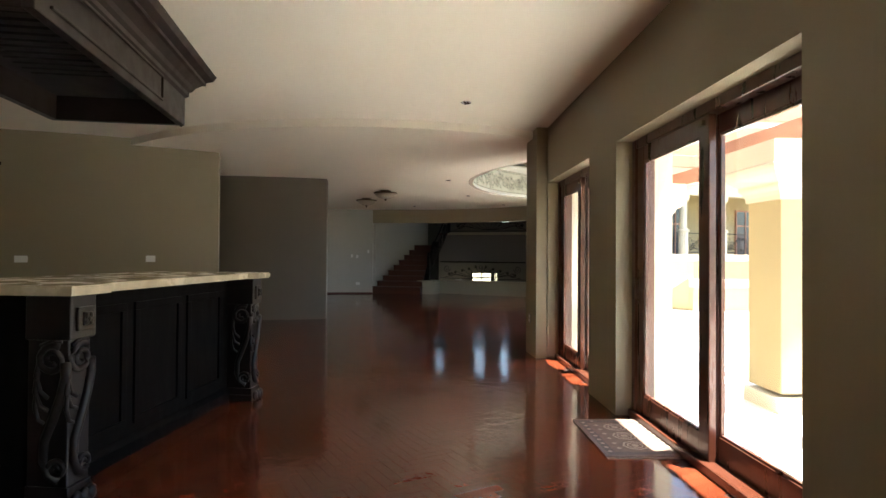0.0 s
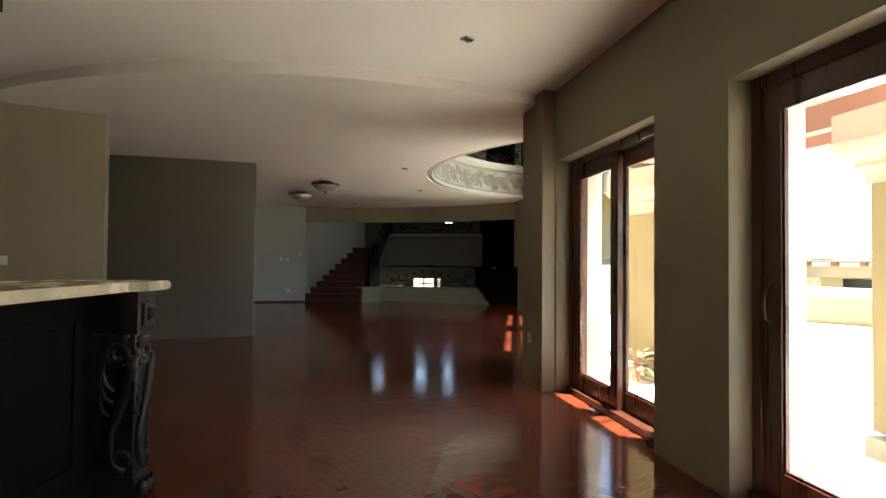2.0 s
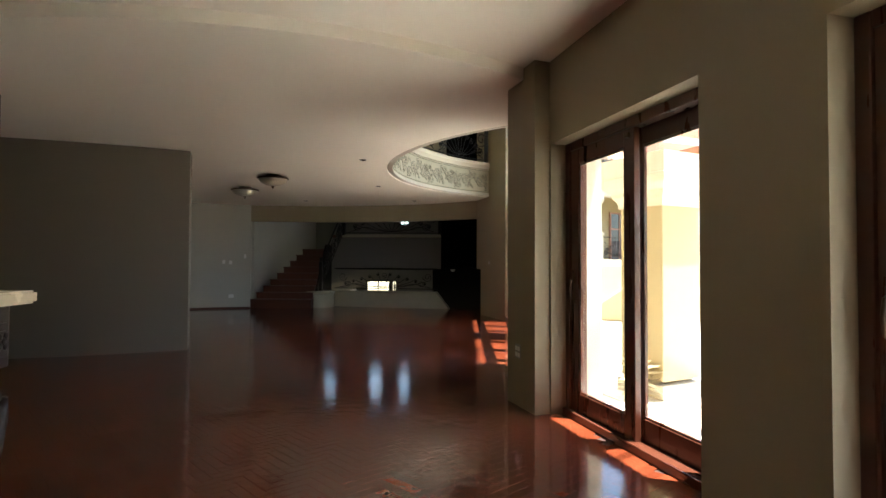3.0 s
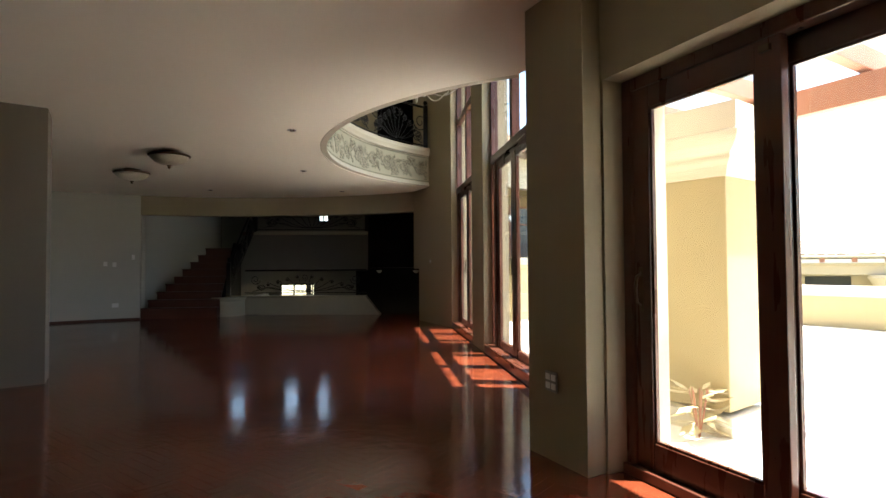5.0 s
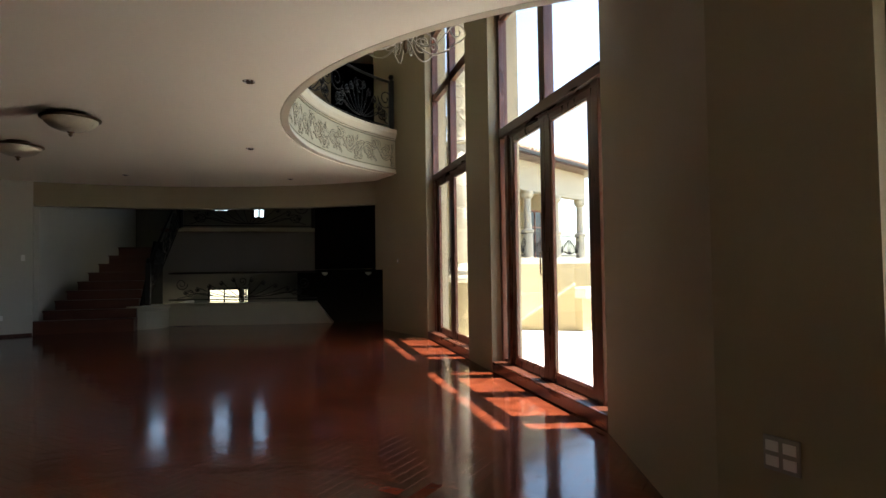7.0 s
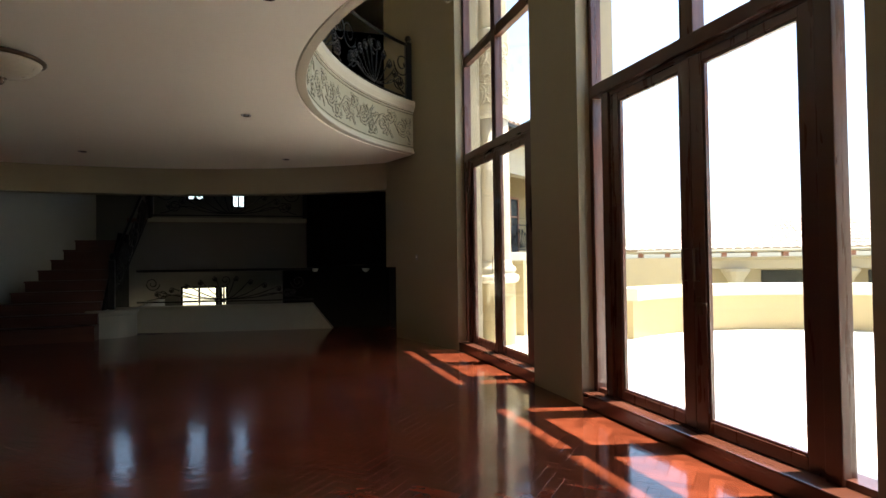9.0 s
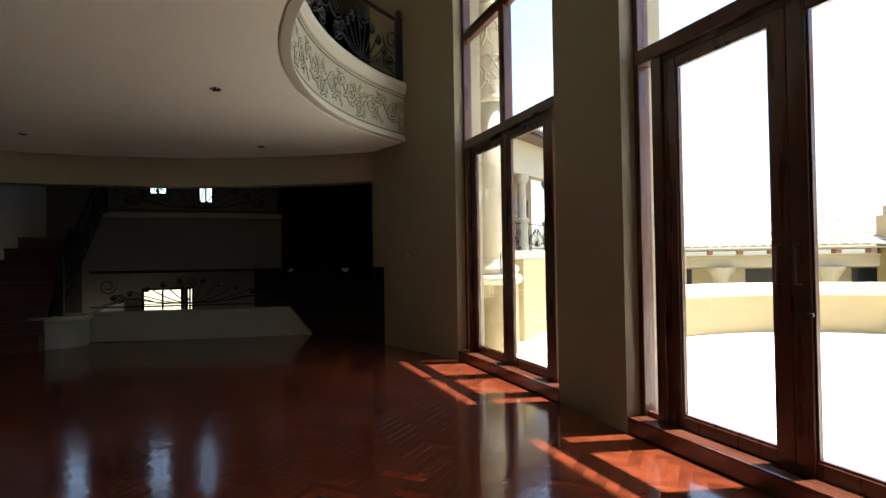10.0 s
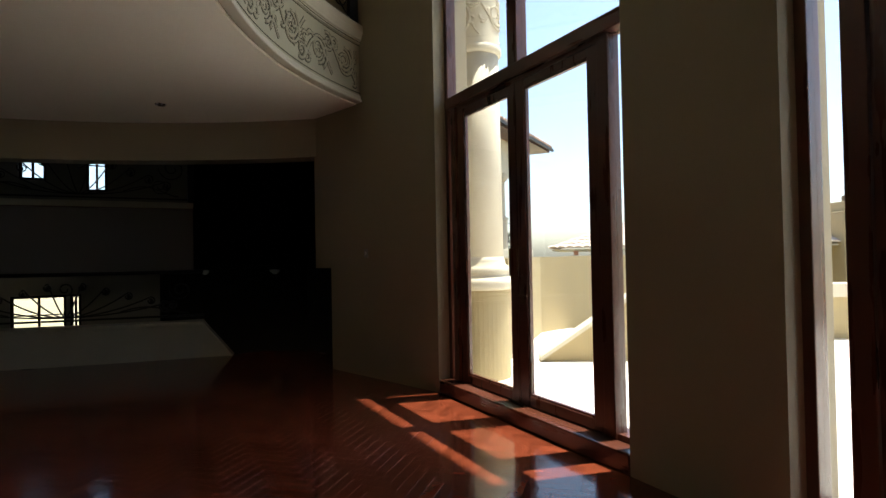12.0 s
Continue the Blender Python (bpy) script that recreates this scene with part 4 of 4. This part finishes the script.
part("panel_moulding", boxes(((0.12, -0.014, 2.33), (HL - 0.55, 0.002, 2.345)), ((0.12, -0.014, 2.49), (HL - 0.55, 0.002, 2.505)), ((HL - 0.565, -0.014, 2.345), (HL - 0.55, 0.002, 2.49)), bevel=0.003), CARVED, hood)
bm = bmesh.new()
prof = [(0.0, 2.50), (0.02, 2.52), (0.02, 2.55), (0.04, 2.57), (0.05, 2.60), (0.09, 2.645), (0.11, 2.655), (0.11, 2.68), (0.15, 2.715), (0.17, 2.76), (0.0, 2.765)]
rings = []
for o, z in prof:
    rings.append([bm.verts.new((a, b, z)) for a, b in ((-o, -o), (HL + o * 1.7, -o), (HL + o * 1.7, HD + o), (-o, HD + o))])
for a, b in zip(rings, rings[1:]):
    for j in range(4):
        bm.faces.new((a[j], a[(j + 1) % 4], b[(j + 1) % 4], b[j]))
bm.faces.new(rings[-1])
bm.faces.new(rings[0][::-1])
part("crown_moulding", bm, CARVED, hood, "stepped crown moulding")
part("ceiling_box", boxes(((0.25, 0.25, 2.766), (HL - 0.25, HD - 0.25, CEIL_HI - 0.002))), CARVED, hood)
bm = bmesh.new()
for ln, r in ((spiral(0.0, 2.45, 0.05, 0.012, 90, 1.5, 20), 0.018), ([(0.045, 2.44), (0.03, 2.38), (0.0, 2.33), (-0.02, 2.29)], 0.02), (spiral(0.0, 2.30, 0.025, 0.01, 0, 1.3, 14), 0.011)):
    tube(bm, [(HL + 0.01 + u * 0.6, 0.03, v) for u, v in ln], r, 7)
part("corner_scroll", bm, CARVED, hood, "carved corner scroll", smooth=True)

# wall cabinet corner in the kitchen
wc = thing("wall_cabinet", pose(-6.45, 5.55, 0, 0, 0, 18), "dark wooden wall cabinet with moulded cornice", "cabinet")
part("body", boxes(((-0.6, 0.02, 1.62), (0.0, 0.36, 2.32)), bevel=0.005), DARKWOOD, wc)
part("cornice", boxes(((-0.64, -0.04, 2.32), (0.04, 0.38, 2.36)), ((-0.68, -0.08, 2.36), (0.08, 0.40, 2.41)), bevel=0.01), DARKWOOD, wc)
part("door", boxes(((-0.58, 0.0, 1.64), (-0.02, 0.022, 2.30)), bevel=0.004), DARKWOOD, wc)

# ---- rug ----
RM = rug_material()
RB = material("dark_rug_border", (0.12, 0.09, 0.075), 0.95, vary=0.4, scale=45, fine=260, bump=0.5)
RC = material("pale_rug_motif", (0.34, 0.26, 0.20), 0.95, vary=0.3, scale=45, fine=260, bump=0.5)
rug = thing("door_rug", pose(0.847, 4.76, 0, 0, 0, DOOR_TURN), "small patterned woven rug with fringed ends by the door", "rug")
RL, RW = 0.80, 0.52
part("field", boxes(((-RL / 2, -RW / 2, 0.001), (RL / 2, RW / 2, 0.010)), bevel=0.003), RM, rug)
a, b = RL / 2 - 0.03, RW / 2 - 0.03
part("border", boxes(((-a, -b, 0.009), (a, -b + 0.05, 0.0115)), ((-a, b - 0.05, 0.009), (a, b, 0.0115)), ((-a, -b + 0.05, 0.009), (-a + 0.05, b - 0.05, 0.0115)), ((a - 0.05, -b + 0.05, 0.009), (a, b - 0.05, 0.0115))), RB, rug)
bm = bmesh.new()
for i in range(-4, 5):
    for j in (-1, 1):
        lathe(bm, [(0.016, 0.0115), (0.016, 0.0125), (0.004, 0.0126)], 6, (i * 0.078, j * (b - 0.025), 0))
for c in (-0.2, 0.0, 0.2):
    for r0, r1 in ((0.085, 0.072), (0.055, 0.045), (0.025, 0.004)):
        lathe(bm, [(r0, 0.0095), (r0, 0.0118), (r1, 0.0118), (r1, 0.0095)], 8, (c, 0, 0))
for i in range(-3, 4):
    for j in (-1, 1):
        lathe(bm, [(0.02, 0.0095), (0.018, 0.0116), (0.004, 0.0116)], 4, (i * 0.1 + 0.05, j * 0.125, 0))
tagged(part("medallion_pattern", bm, RC, rug, "pale medallion pattern"), kind="stuff")
bm = bmesh.new()
for i in range(40):
    y = -RW / 2 + RW * (i + 0.5) / 40
    for sx in (-1, 1):
        box(bm, (sx * RL / 2, y - 0.003, 0.001), (sx * (RL / 2 + 0.03), y + 0.003, 0.004))
tagged(part("fringe", bm, RC, rug), kind="stuff")


# ---- pergola ----
def beam(name, a, b, w, h, mat, parent):
    a, b = Vector(a), Vector(b)
    d = b - a
    bm = boxes(((0, -w / 2, 0), (d.length, w / 2, h)), bevel=0.008)
    ob = part(name, bm, mat, parent)
    ob.matrix_basis = pose(a.x, a.y, a.z, 0, 0, math.degrees(math.atan2(d.y, d.x)))
    return ob


# added slab, its depth set to narrow the sun patches inside the doors
wall("sun_cut_soffit", solid([dw(-9, WALL_T), dw(2.9, WALL_T), dw(2.9, 0.60), dw(-9, 0.60)], 2.70, 2.80), PERGOLA, "unseen red timber soffit added to cut the sun at the doors", "eaves")
pg = thing("pergola", None, "sun bleached red timber pergola over the terrace", "pergola")
beam("main_beam", dw(-3.4, 1.75) + (2.222,), dw(1.3, 1.5) + (2.222,), 0.12, 0.2, PERGOLA, pg)
beam("main_beam", dw(-3.2, 2.55) + (2.30,), dw(4.6, 2.15) + (2.30,), 0.12, 0.2, PERGOLA, pg)
for k in range(9):
    s = -3.0 + 0.85 * k
    beam("rafter", dw(s, 0.465) + (2.52,), dw(s + 0.35, 2.75) + (2.52,), 0.09, 0.16, PERGOLA, pg)

# ---- round column by the tall window ----
RCX, RCY = 0.99, 15.56
col = thing("round_column", pose(RCX, RCY, 0), "cream round column with carved band on a yellow pedestal", "column")
bm = bmesh.new()
lathe(bm, [(0.29, -0.02), (0.29, 0.87)], 40)
part("pedestal", bm, YELLOW, col, "sand yellow round pedestal", smooth=False)
bm = bmesh.new()
lathe(bm, [(0.30, 0.865), (0.335, 0.885), (0.35, 0.93), (0.335, 0.975), (0.29, 0.995), (0.28, 1.015), (0.30, 1.035), (0.305, 1.06), (0.29, 1.09), (0.255, 1.115), (0.25, 1.15), (0.235, 1.19)], 40)
part("base_moulding", bm, STONE, col, smooth=True)
bm = bmesh.new()
lathe(bm, [(0.235, 1.19), (0.23, 2.2), (0.222, 3.21)], 40)
part("shaft", bm, STONE, col, smooth=True)
bm = bmesh.new()
lathe(bm, [(0.225, 3.21), (0.25, 3.225), (0.255, 3.25), (0.25, 3.285), (0.236, 3.295), (0.232, 3.31), (0.232, 4.42), (0.25, 4.44), (0.255, 4.47), (0.225, 4.5)], 40)
band_ob = part("carved_band", bm, STONE, col, smooth=True)
bm = bmesh.new()
for k, seed in enumerate((3, 8)):
    for ln in vine(2 * math.pi * 0.232, 3.32, 3.86, random.Random(seed)):
        tube(bm, [(0.234 * math.cos(u / 0.232), 0.234 * math.sin(u / 0.232), v + 0.55 * k) for u, v in ln], 0.016, 6, 0.008)
part("leaf_relief", bm, STONE, band_ob, "raised leaf scrolls", smooth=True)
bm = bmesh.new()
lathe(bm, [(0.225, 4.5), (0.22, 5.6), (0.26, 5.65), (0.28, 5.75), (0.34, 5.95), (0.36, 6.1)], 32)
part("upper_shaft", bm, STONE, col, smooth=True)


# ---- far house wing ----
def tile_roof(name, quad, parent, mat, nx, ny, r=0.09):
    """Rows of half round tiles over a four-cornered slope (a, b along the eave, c, d along the ridge)."""
    a, b, c, d = [Vector(p) for p in quad]
    nrm = (b - a).cross(d - a).normalized()
    if nrm.z < 0:
        nrm = -nrm
    verts, faces = [], []
    for i in range(nx):
        f = (i + 0.5) / nx
        p0, p1 = a.lerp(b, f), d.lerp(c, f)
        side = (b - a).normalized() * ((b - a).length / nx * 0.5)
        side1 = (c - d) / nx * 0.5
        for j in range(ny):
            q0, q1 = p0.lerp(p1, j / ny) + nrm * 0.03, p0.lerp(p1, (j + 1.12) / ny)
            s0, s1 = side.lerp(side1, j / ny), side.lerp(side1, min(1, (j + 1) / ny))
            base = len(verts)
            for q, s in ((q0, s0), (q1, s1)):
                for k in range(6):
                    an = math.pi * k / 5
                    verts.append(q + s * math.cos(an) * 0.98 + nrm * (r * math.sin(an)))
            for k in range(5):
                faces.append((base + k, base + k + 1, base + 7 + k, base + 6 + k))
            faces.append(tuple(base + k for k in range(6)))
    me = bpy.data.meshes.new(name)
    me.from_pydata([tuple(v) for v in verts], [], faces)
    me.materials.append(mat)
    ob = new(name, me)
    ob.parent = parent
    return tagged(ob, "rows of half round clay tiles", kind="stuff")


WA, WB = Vector((4.0, 21.5)), Vector((8.0, 24.3))
wd = (WB - WA).normalized()
WM = pose(WA.x, WA.y, 0, 0, 0, math.degrees(math.atan2(wd.y, wd.x)))
wing = thing("house_wing", WM, "yellow rendered house wing with columned balcony and tiled eaves", "house")
WL = 5.2
part("lower_wall", boxes(((-1.6, 0.0, -4.0), (WL, 5.0, 1.15))), YELLOW, wing)
part("upper_wall", boxes(((-1.6, 1.5, 1.38), (WL - 0.2, 5.0, 4.5))), YELLOW, wing)
part("balcony_floor", boxes(((-1.6, -0.1, 1.15), (WL + 0.1, 1.5, 1.38)), bevel=0.02), STONE, wing, "cream balcony slab")
part("entablature", boxes(((-1.6, 0.0, 3.45), (WL, 0.3, 4.35))), STONE, wing)
part("eaves_board", boxes(((-1.7, -0.55, 4.35), (WL + 0.55, 5.2, 4.43))), STEPWOOD, wing)
for k in range(4):
    x = WL - 0.2 - 1.75 * k
    c = part("balcony_column", lathe(bmesh.new(), [(0.16, 1.38), (0.16, 2.15), (0.2, 2.16), (0.2, 2.24), (0.12, 2.28), (0.115, 3.2), (0.17, 3.26), (0.2, 3.33), (0.2, 3.45)], 16, (x, 0.12, 0)), STONE, wing, "cream balcony column", smooth=False)
    if k:
        bm = bmesh.new()
        for z in (1.46, 2.12):
            tube(bm, [(x + 0.16, 0.1, z), (x + 1.59, 0.1, z)], 0.015, 5)
        for ln in fan_lines(1.4, 0.6):
            tube(bm, [(x + 0.875 + u, 0.1, 1.49 + v) for u, v in ln], 0.011, 4)
        part("balcony_rail", bm, IRON, wing, "black scroll balcony rail")
        wdw = part("balcony_window", boxes(((x + 0.4, 1.46, 1.4), (x + 1.35, 1.52, 3.1))), DARKPANE, wing, "dark balcony door")
        part("frame", boxes(((x + 0.36, 1.43, 1.4), (x + 0.42, 1.53, 3.14)), ((x + 1.33, 1.43, 1.4), (x + 1.39, 1.53, 3.14)), ((x + 0.42, 1.43, 3.08), (x + 1.33, 1.53, 3.14)), ((x + 0.86, 1.435, 1.4), (x + 0.9, 1.525, 3.08)), ((x + 0.42, 1.435, 2.5), (x + 0.86, 1.525, 2.55)), ((x + 0.9, 1.435, 2.5), (x + 1.33, 1.525, 2.55))), PERGOLA, wdw)
tile_roof("roof_tiles", ((-1.7, -0.6, 4.44), (WL + 0.6, -0.6, 4.44), (WL - 1.6, 2.3, 5.7), (-1.7, 2.3, 5.7)), wing, ROOF, 34, 9)
tile_roof("roof_tiles", ((WL + 0.6, -0.6, 4.44), (WL + 0.6, 5.2, 4.44), (WL - 1.6, 2.3, 5.7), (WL - 1.6, 2.25, 5.7)), wing, ROOF, 26, 9)
part("gutter", boxes(((-1.7, -0.66, 4.38), (WL + 0.62, -0.6, 4.46))), BLACK, wing)

# garden wall and sloping stair wall beyond the terrace
wall("garden_wall", solid([(1.7, 16.1), (3.45, 17.75), (7.2, 18.7), (7.14, 18.95), (3.33, 17.98), (1.55, 16.28)], -4.0, 1.17), YELLOW, "sand yellow rendered garden wall beyond the terrace")
bm = bmesh.new()
P0, P1 = Vector((1.95, 15.85)), Vector((2.92, 15.24))
sd = Vector((0.08, 0.13))
vs = []
for q in (Vector((0, 0)), sd):
    for p, z in ((P0, -0.02), (P1, -0.02), (P1, 0.78), (P0, 0.0)):
        vs.append(bm.verts.new((p.x + q.x, p.y + q.y, z)))
for f in ((0, 1, 2, 3), (7, 6, 5, 4), (0, 4, 5, 1), (1, 5, 6, 2), (2, 6, 7, 3), (3, 7, 4, 0)):
    bm.faces.new([vs[i] for i in f])
sb = tagged(part("stair_balustrade", bm, YELLOW), "sloping sand yellow garden stair balustrade with cream cap", "balustrade", kind="structure")
bm = bmesh.new()
vs = []
for q in (sd * -0.35, sd * 1.35):
    for p, z in ((P0, 0.002), (P1, 0.782), (P1, 0.83), (P0, 0.05)):
        vs.append(bm.verts.new((p.x + q.x, p.y + q.y, z)))
for f in ((0, 1, 2, 3), (7, 6, 5, 4), (0, 4, 5, 1), (1, 5, 6, 2), (2, 6, 7, 3), (3, 7, 4, 0)):
    bm.faces.new([vs[i] for i in f])
part("cap", bm, STONE, sb, "cream sloping cap")


# ---- pavilions beyond the parapet ----
def pavilion(name, m, w, d, eave, rise, cols, label):
    t = thing(name, m, label, "pavilion", "garden pavilions")
    part("wall", boxes(((0.4, 1.4, -4.0), (w - 0.4, d, eave - 0.35))), STONE, t)
    part("fascia_beam", boxes(((0, 0.2, eave - 0.62), (w, 0.6, eave - 0.28)), ((-0.05, 0.12, eave - 0.32), (w + 0.05, 0.62, eave - 0.22)), bevel=0.02), STONE, t)
    part("eaves", boxes(((-0.4, -0.4, eave - 0.05), (w + 0.4, d + 0.4, eave))), STONE, t)
    for k in range(cols):
        x = 0.3 + (w - 0.6) * k / (cols - 1)
        part("column", lathe(bmesh.new(), [(0.2, -4.0), (0.19, eave - 1.2), (0.24, eave - 1.15), (0.24, eave - 1.08), (0.3, eave - 0.95), (0.45, eave - 0.72), (0.45, eave - 0.62)], 16, (x, 0.4, 0)), STONE, t)
    for k in range(int(w / 0.9)):
        part("rafter_end", boxes(((0.3 + 0.9 * k, -0.36, eave - 0.2), (0.45 + 0.9 * k, 0.2, eave - 0.05))), PERGOLA, t)
    for k in range(cols - 1):
        x = 0.3 + (w - 0.6) * (k + 0.5) / (cols - 1)
        part("dark_window", boxes(((x - 0.7, 1.38, eave - 1.5), (x + 0.7, 1.42, eave - 0.7))), DARKPANE, t)
    h = d / 2
    tile_roof("roof_tiles", ((-0.5, -0.5, eave + 0.02), (w + 0.5, -0.5, eave + 0.02), (w + 0.5 - h - 0.5, h, eave + rise), (-0.5 + h + 0.5, h, eave + rise)), t, ROOF_PALE, int(w / 0.25), 10, 0.07)
    tile_roof("roof_tiles", ((-0.5, d + 0.5, eave + 0.02), (-0.5, -0.5, eave + 0.02), (h, h, eave + rise), (h, h + 0.01, eave + rise)), t, ROOF_PALE, int(d / 0.25), 10, 0.07)
    tile_roof("roof_tiles", ((w + 0.5, -0.5, eave + 0.02), (w + 0.5, d + 0.5, eave + 0.02), (w - h, h + 0.01, eave + rise), (w - h, h, eave + rise)), t, ROOF_PALE, int(d / 0.25), 10, 0.07)
    return t


pavilion("garden_pavilion", pose(10.6, 25.6, 0, 0, 0, -42), 10.0, 6.0, 1.38, 1.2, 4, "cream garden pavilion with pale clay tile hip roof")
pavilion("garden_pavilion", pose(19.0, 18.0, 0, 0, 0, -58), 12.0, 6.0, 1.38, 1.2, 4, "cream garden pavilion with pale clay tile hip roof")
tw = thing("chimney_tower", pose(16.9, 19.9, 0, 0, 0, -30), "sand coloured roof tower with small chimney cap", "chimney")
part("tower", boxes(((-0.55, -0.55, -3.98), (0.55, 0.55, 2.35)), ((-0.42, -0.42, 2.35), (0.42, 0.42, 2.65)), bevel=0.04), YELLOW, tw)
part("chimney_cap", boxes(((-0.16, -0.16, 2.65), (0.16, 0.16, 2.85)), ((-0.1, -0.1, 2.85), (0.1, 0.1, 3.0)), bevel=0.03), BRONZE, tw)

# straw coloured leafy shape in place of an unclear pale mark at the pillar's foot
pl = thing("terrace_plant", pose(0.97, 8.24, 0), "small leafy shape in place of a pale mark at the pillar foot", "plant")
bm = bmesh.new()
rg = random.Random(11)
for k in range(46):
    a, ln, h = rg.uniform(0, 6.28), rg.uniform(0.08, 0.2), rg.uniform(0.06, 0.32)
    c = Vector((0.05 * math.cos(a), 0.05 * math.sin(a), h))
    d = Vector((math.cos(a), math.sin(a), rg.uniform(-0.5, 0.6))).normalized()
    s = d.cross(Vector((0, 0, 1))).normalized() * ln * 0.22
    vs = [bm.verts.new(c), bm.verts.new(c + d * ln * 0.5 + s), bm.verts.new(c + d * ln), bm.verts.new(c + d * ln * 0.5 - s)]
    bm.faces.new(vs)
tagged(part("leaves", bm, material("dry_straw_leaf", (0.55, 0.47, 0.28), 0.7, vary=0.3, scale=9), pl), kind="stuff")
bm = bmesh.new()
for k in range(7):
    a = k * 0.9
    tube(bm, [(0, 0, -0.01), (0.03 * math.cos(a), 0.03 * math.sin(a), 0.15), (0.06 * math.cos(a), 0.06 * math.sin(a), 0.32)], 0.005, 4)
part("stems", bm, PERGOLA, pl)


# ---- parquet blocks ----
BL, BW, GAP = 0.28, 0.07, 0.0009
fl = bpy.data.objects["floor"]
rp = np.random.RandomState(7)
ca, sa = math.cos(radians(45)), math.sin(radians(45))
CX, CY = -3.6, 9.0


def inside(x, y, poly):
    hit, j = False, len(poly) - 1
    for i in range(len(poly)):
        (xi, yi), (xj, yj) = poly[i], poly[j]
        if (yi > y) != (yj > y) and x < (xj - xi) * (y - yi) / (yj - yi) + xi:
            hit = not hit
        j = i
    return hit


NEARBY = (-0.85, 0.22, 11.2, 15.5)
blocks = []
for m in range(-30, 31):
    for i in range(-190, 191):
        for vert in (0, 1):
            if vert:
                cx, cy = i * BW + m * 2 * BL + BW / 2, (i + 1) * BW + BL / 2
            else:
                cx, cy = i * BW + m * 2 * BL + BL / 2, i * BW + BW / 2
            x, y = CX + ca * cx - sa * cy, CY + sa * cx + ca * cy
            if -8.6 < x < 2.4 and 0.4 < y < 18.7 and inside(x, y, FLOOR):
                blocks.append((x, y, vert))


def block_verts():
    a, b, c, d = BL / 2 - GAP / 2, BW / 2 - GAP / 2, BL / 2 - GAP / 2 - 0.0006, BW / 2 - GAP / 2 - 0.0006
    v = [(-a, -b, -0.005), (a, -b, -0.005), (a, b, -0.005), (-a, b, -0.005), (-a, -b, -0.0006), (a, -b, -0.0006), (a, b, -0.0006), (-a, b, -0.0006), (-c, -d, 0), (c, -d, 0), (c, d, 0), (-c, d, 0)]
    f = [(8, 9, 10, 11)]
    for k in range(4):
        f += [(k, (k + 1) % 4, 4 + (k + 1) % 4, 4 + k), (4 + k, 4 + (k + 1) % 4, 8 + (k + 1) % 4, 8 + k)]
    return np.array(v), f


bv, bf = block_verts()
shared = bpy.data.meshes.new("parquet_block")
shared.from_pydata([tuple(v) for v in bv], [], bf)
shared.materials.append(PARQUET_P)
vs, fs = [], []
for x, y, vert in blocks:
    tx, ty = rp.uniform(-0.0023, 0.0023), rp.uniform(-0.0023, 0.0023)
    turn = 45 + 90 * vert
    m = Matrix.LocRotScale((x, y, rp.uniform(-0.00005, 0.00005)), Euler((tx, ty * 0.35, radians(turn))), None)
    if NEARBY[0] < x < NEARBY[1] and NEARBY[2] < y < NEARBY[3]:
        ob = new("parquet_block", shared)
        ob.parent = fl
        ob.matrix_basis = m
    else:
        base = len(vs) * 12
        M3 = np.array(m.to_3x3())
        vs.append(bv @ M3.T + np.array(m.translation))
        fs += [tuple(base + k for k in f) for f in bf]
me = bpy.data.meshes.new("parquet")
me.from_pydata(np.concatenate(vs).tolist(), [], fs)
me.materials.append(PARQUET)
ob = new("parquet", me)
ob.parent = fl
tagged(ob, "red herringbone parquet blocks, worn lacquer", kind="stuff")

# ---- terrace tiles ----
TS = 0.45
terr = bpy.data.objects["terrace_floor"]
tile = bpy.data.meshes.new("paving_tile")
h = TS / 2 - 0.003
tv = [(-h, -h, 0), (h, -h, 0), (h, h, 0), (-h, h, 0), (-h + 0.003, -h + 0.003, 0.012), (h - 0.003, -h + 0.003, 0.012), (h - 0.003, h - 0.003, 0.012), (-h + 0.003, h - 0.003, 0.012)]
tile.from_pydata(tv, [], [(4, 5, 6, 7), (0, 1, 5, 4), (1, 2, 6, 5), (2, 3, 7, 6), (3, 0, 4, 7)])
tile.materials.append(PAVING_P)
for i in range(-8, 14):
    for j in range(8):
        x, y = dw(-0.2 + TS * i, 0.58 + TS * j)
        if (y < 9.2 and x > 0.55) and inside(x, y, TERR):
            ob = new("paving_tile", tile)
            ob.parent = terr
            ob.matrix_basis = pose(x, y, -0.011 + rp.uniform(-0.0008, 0.0008), 0, 0, DOOR_TURN)
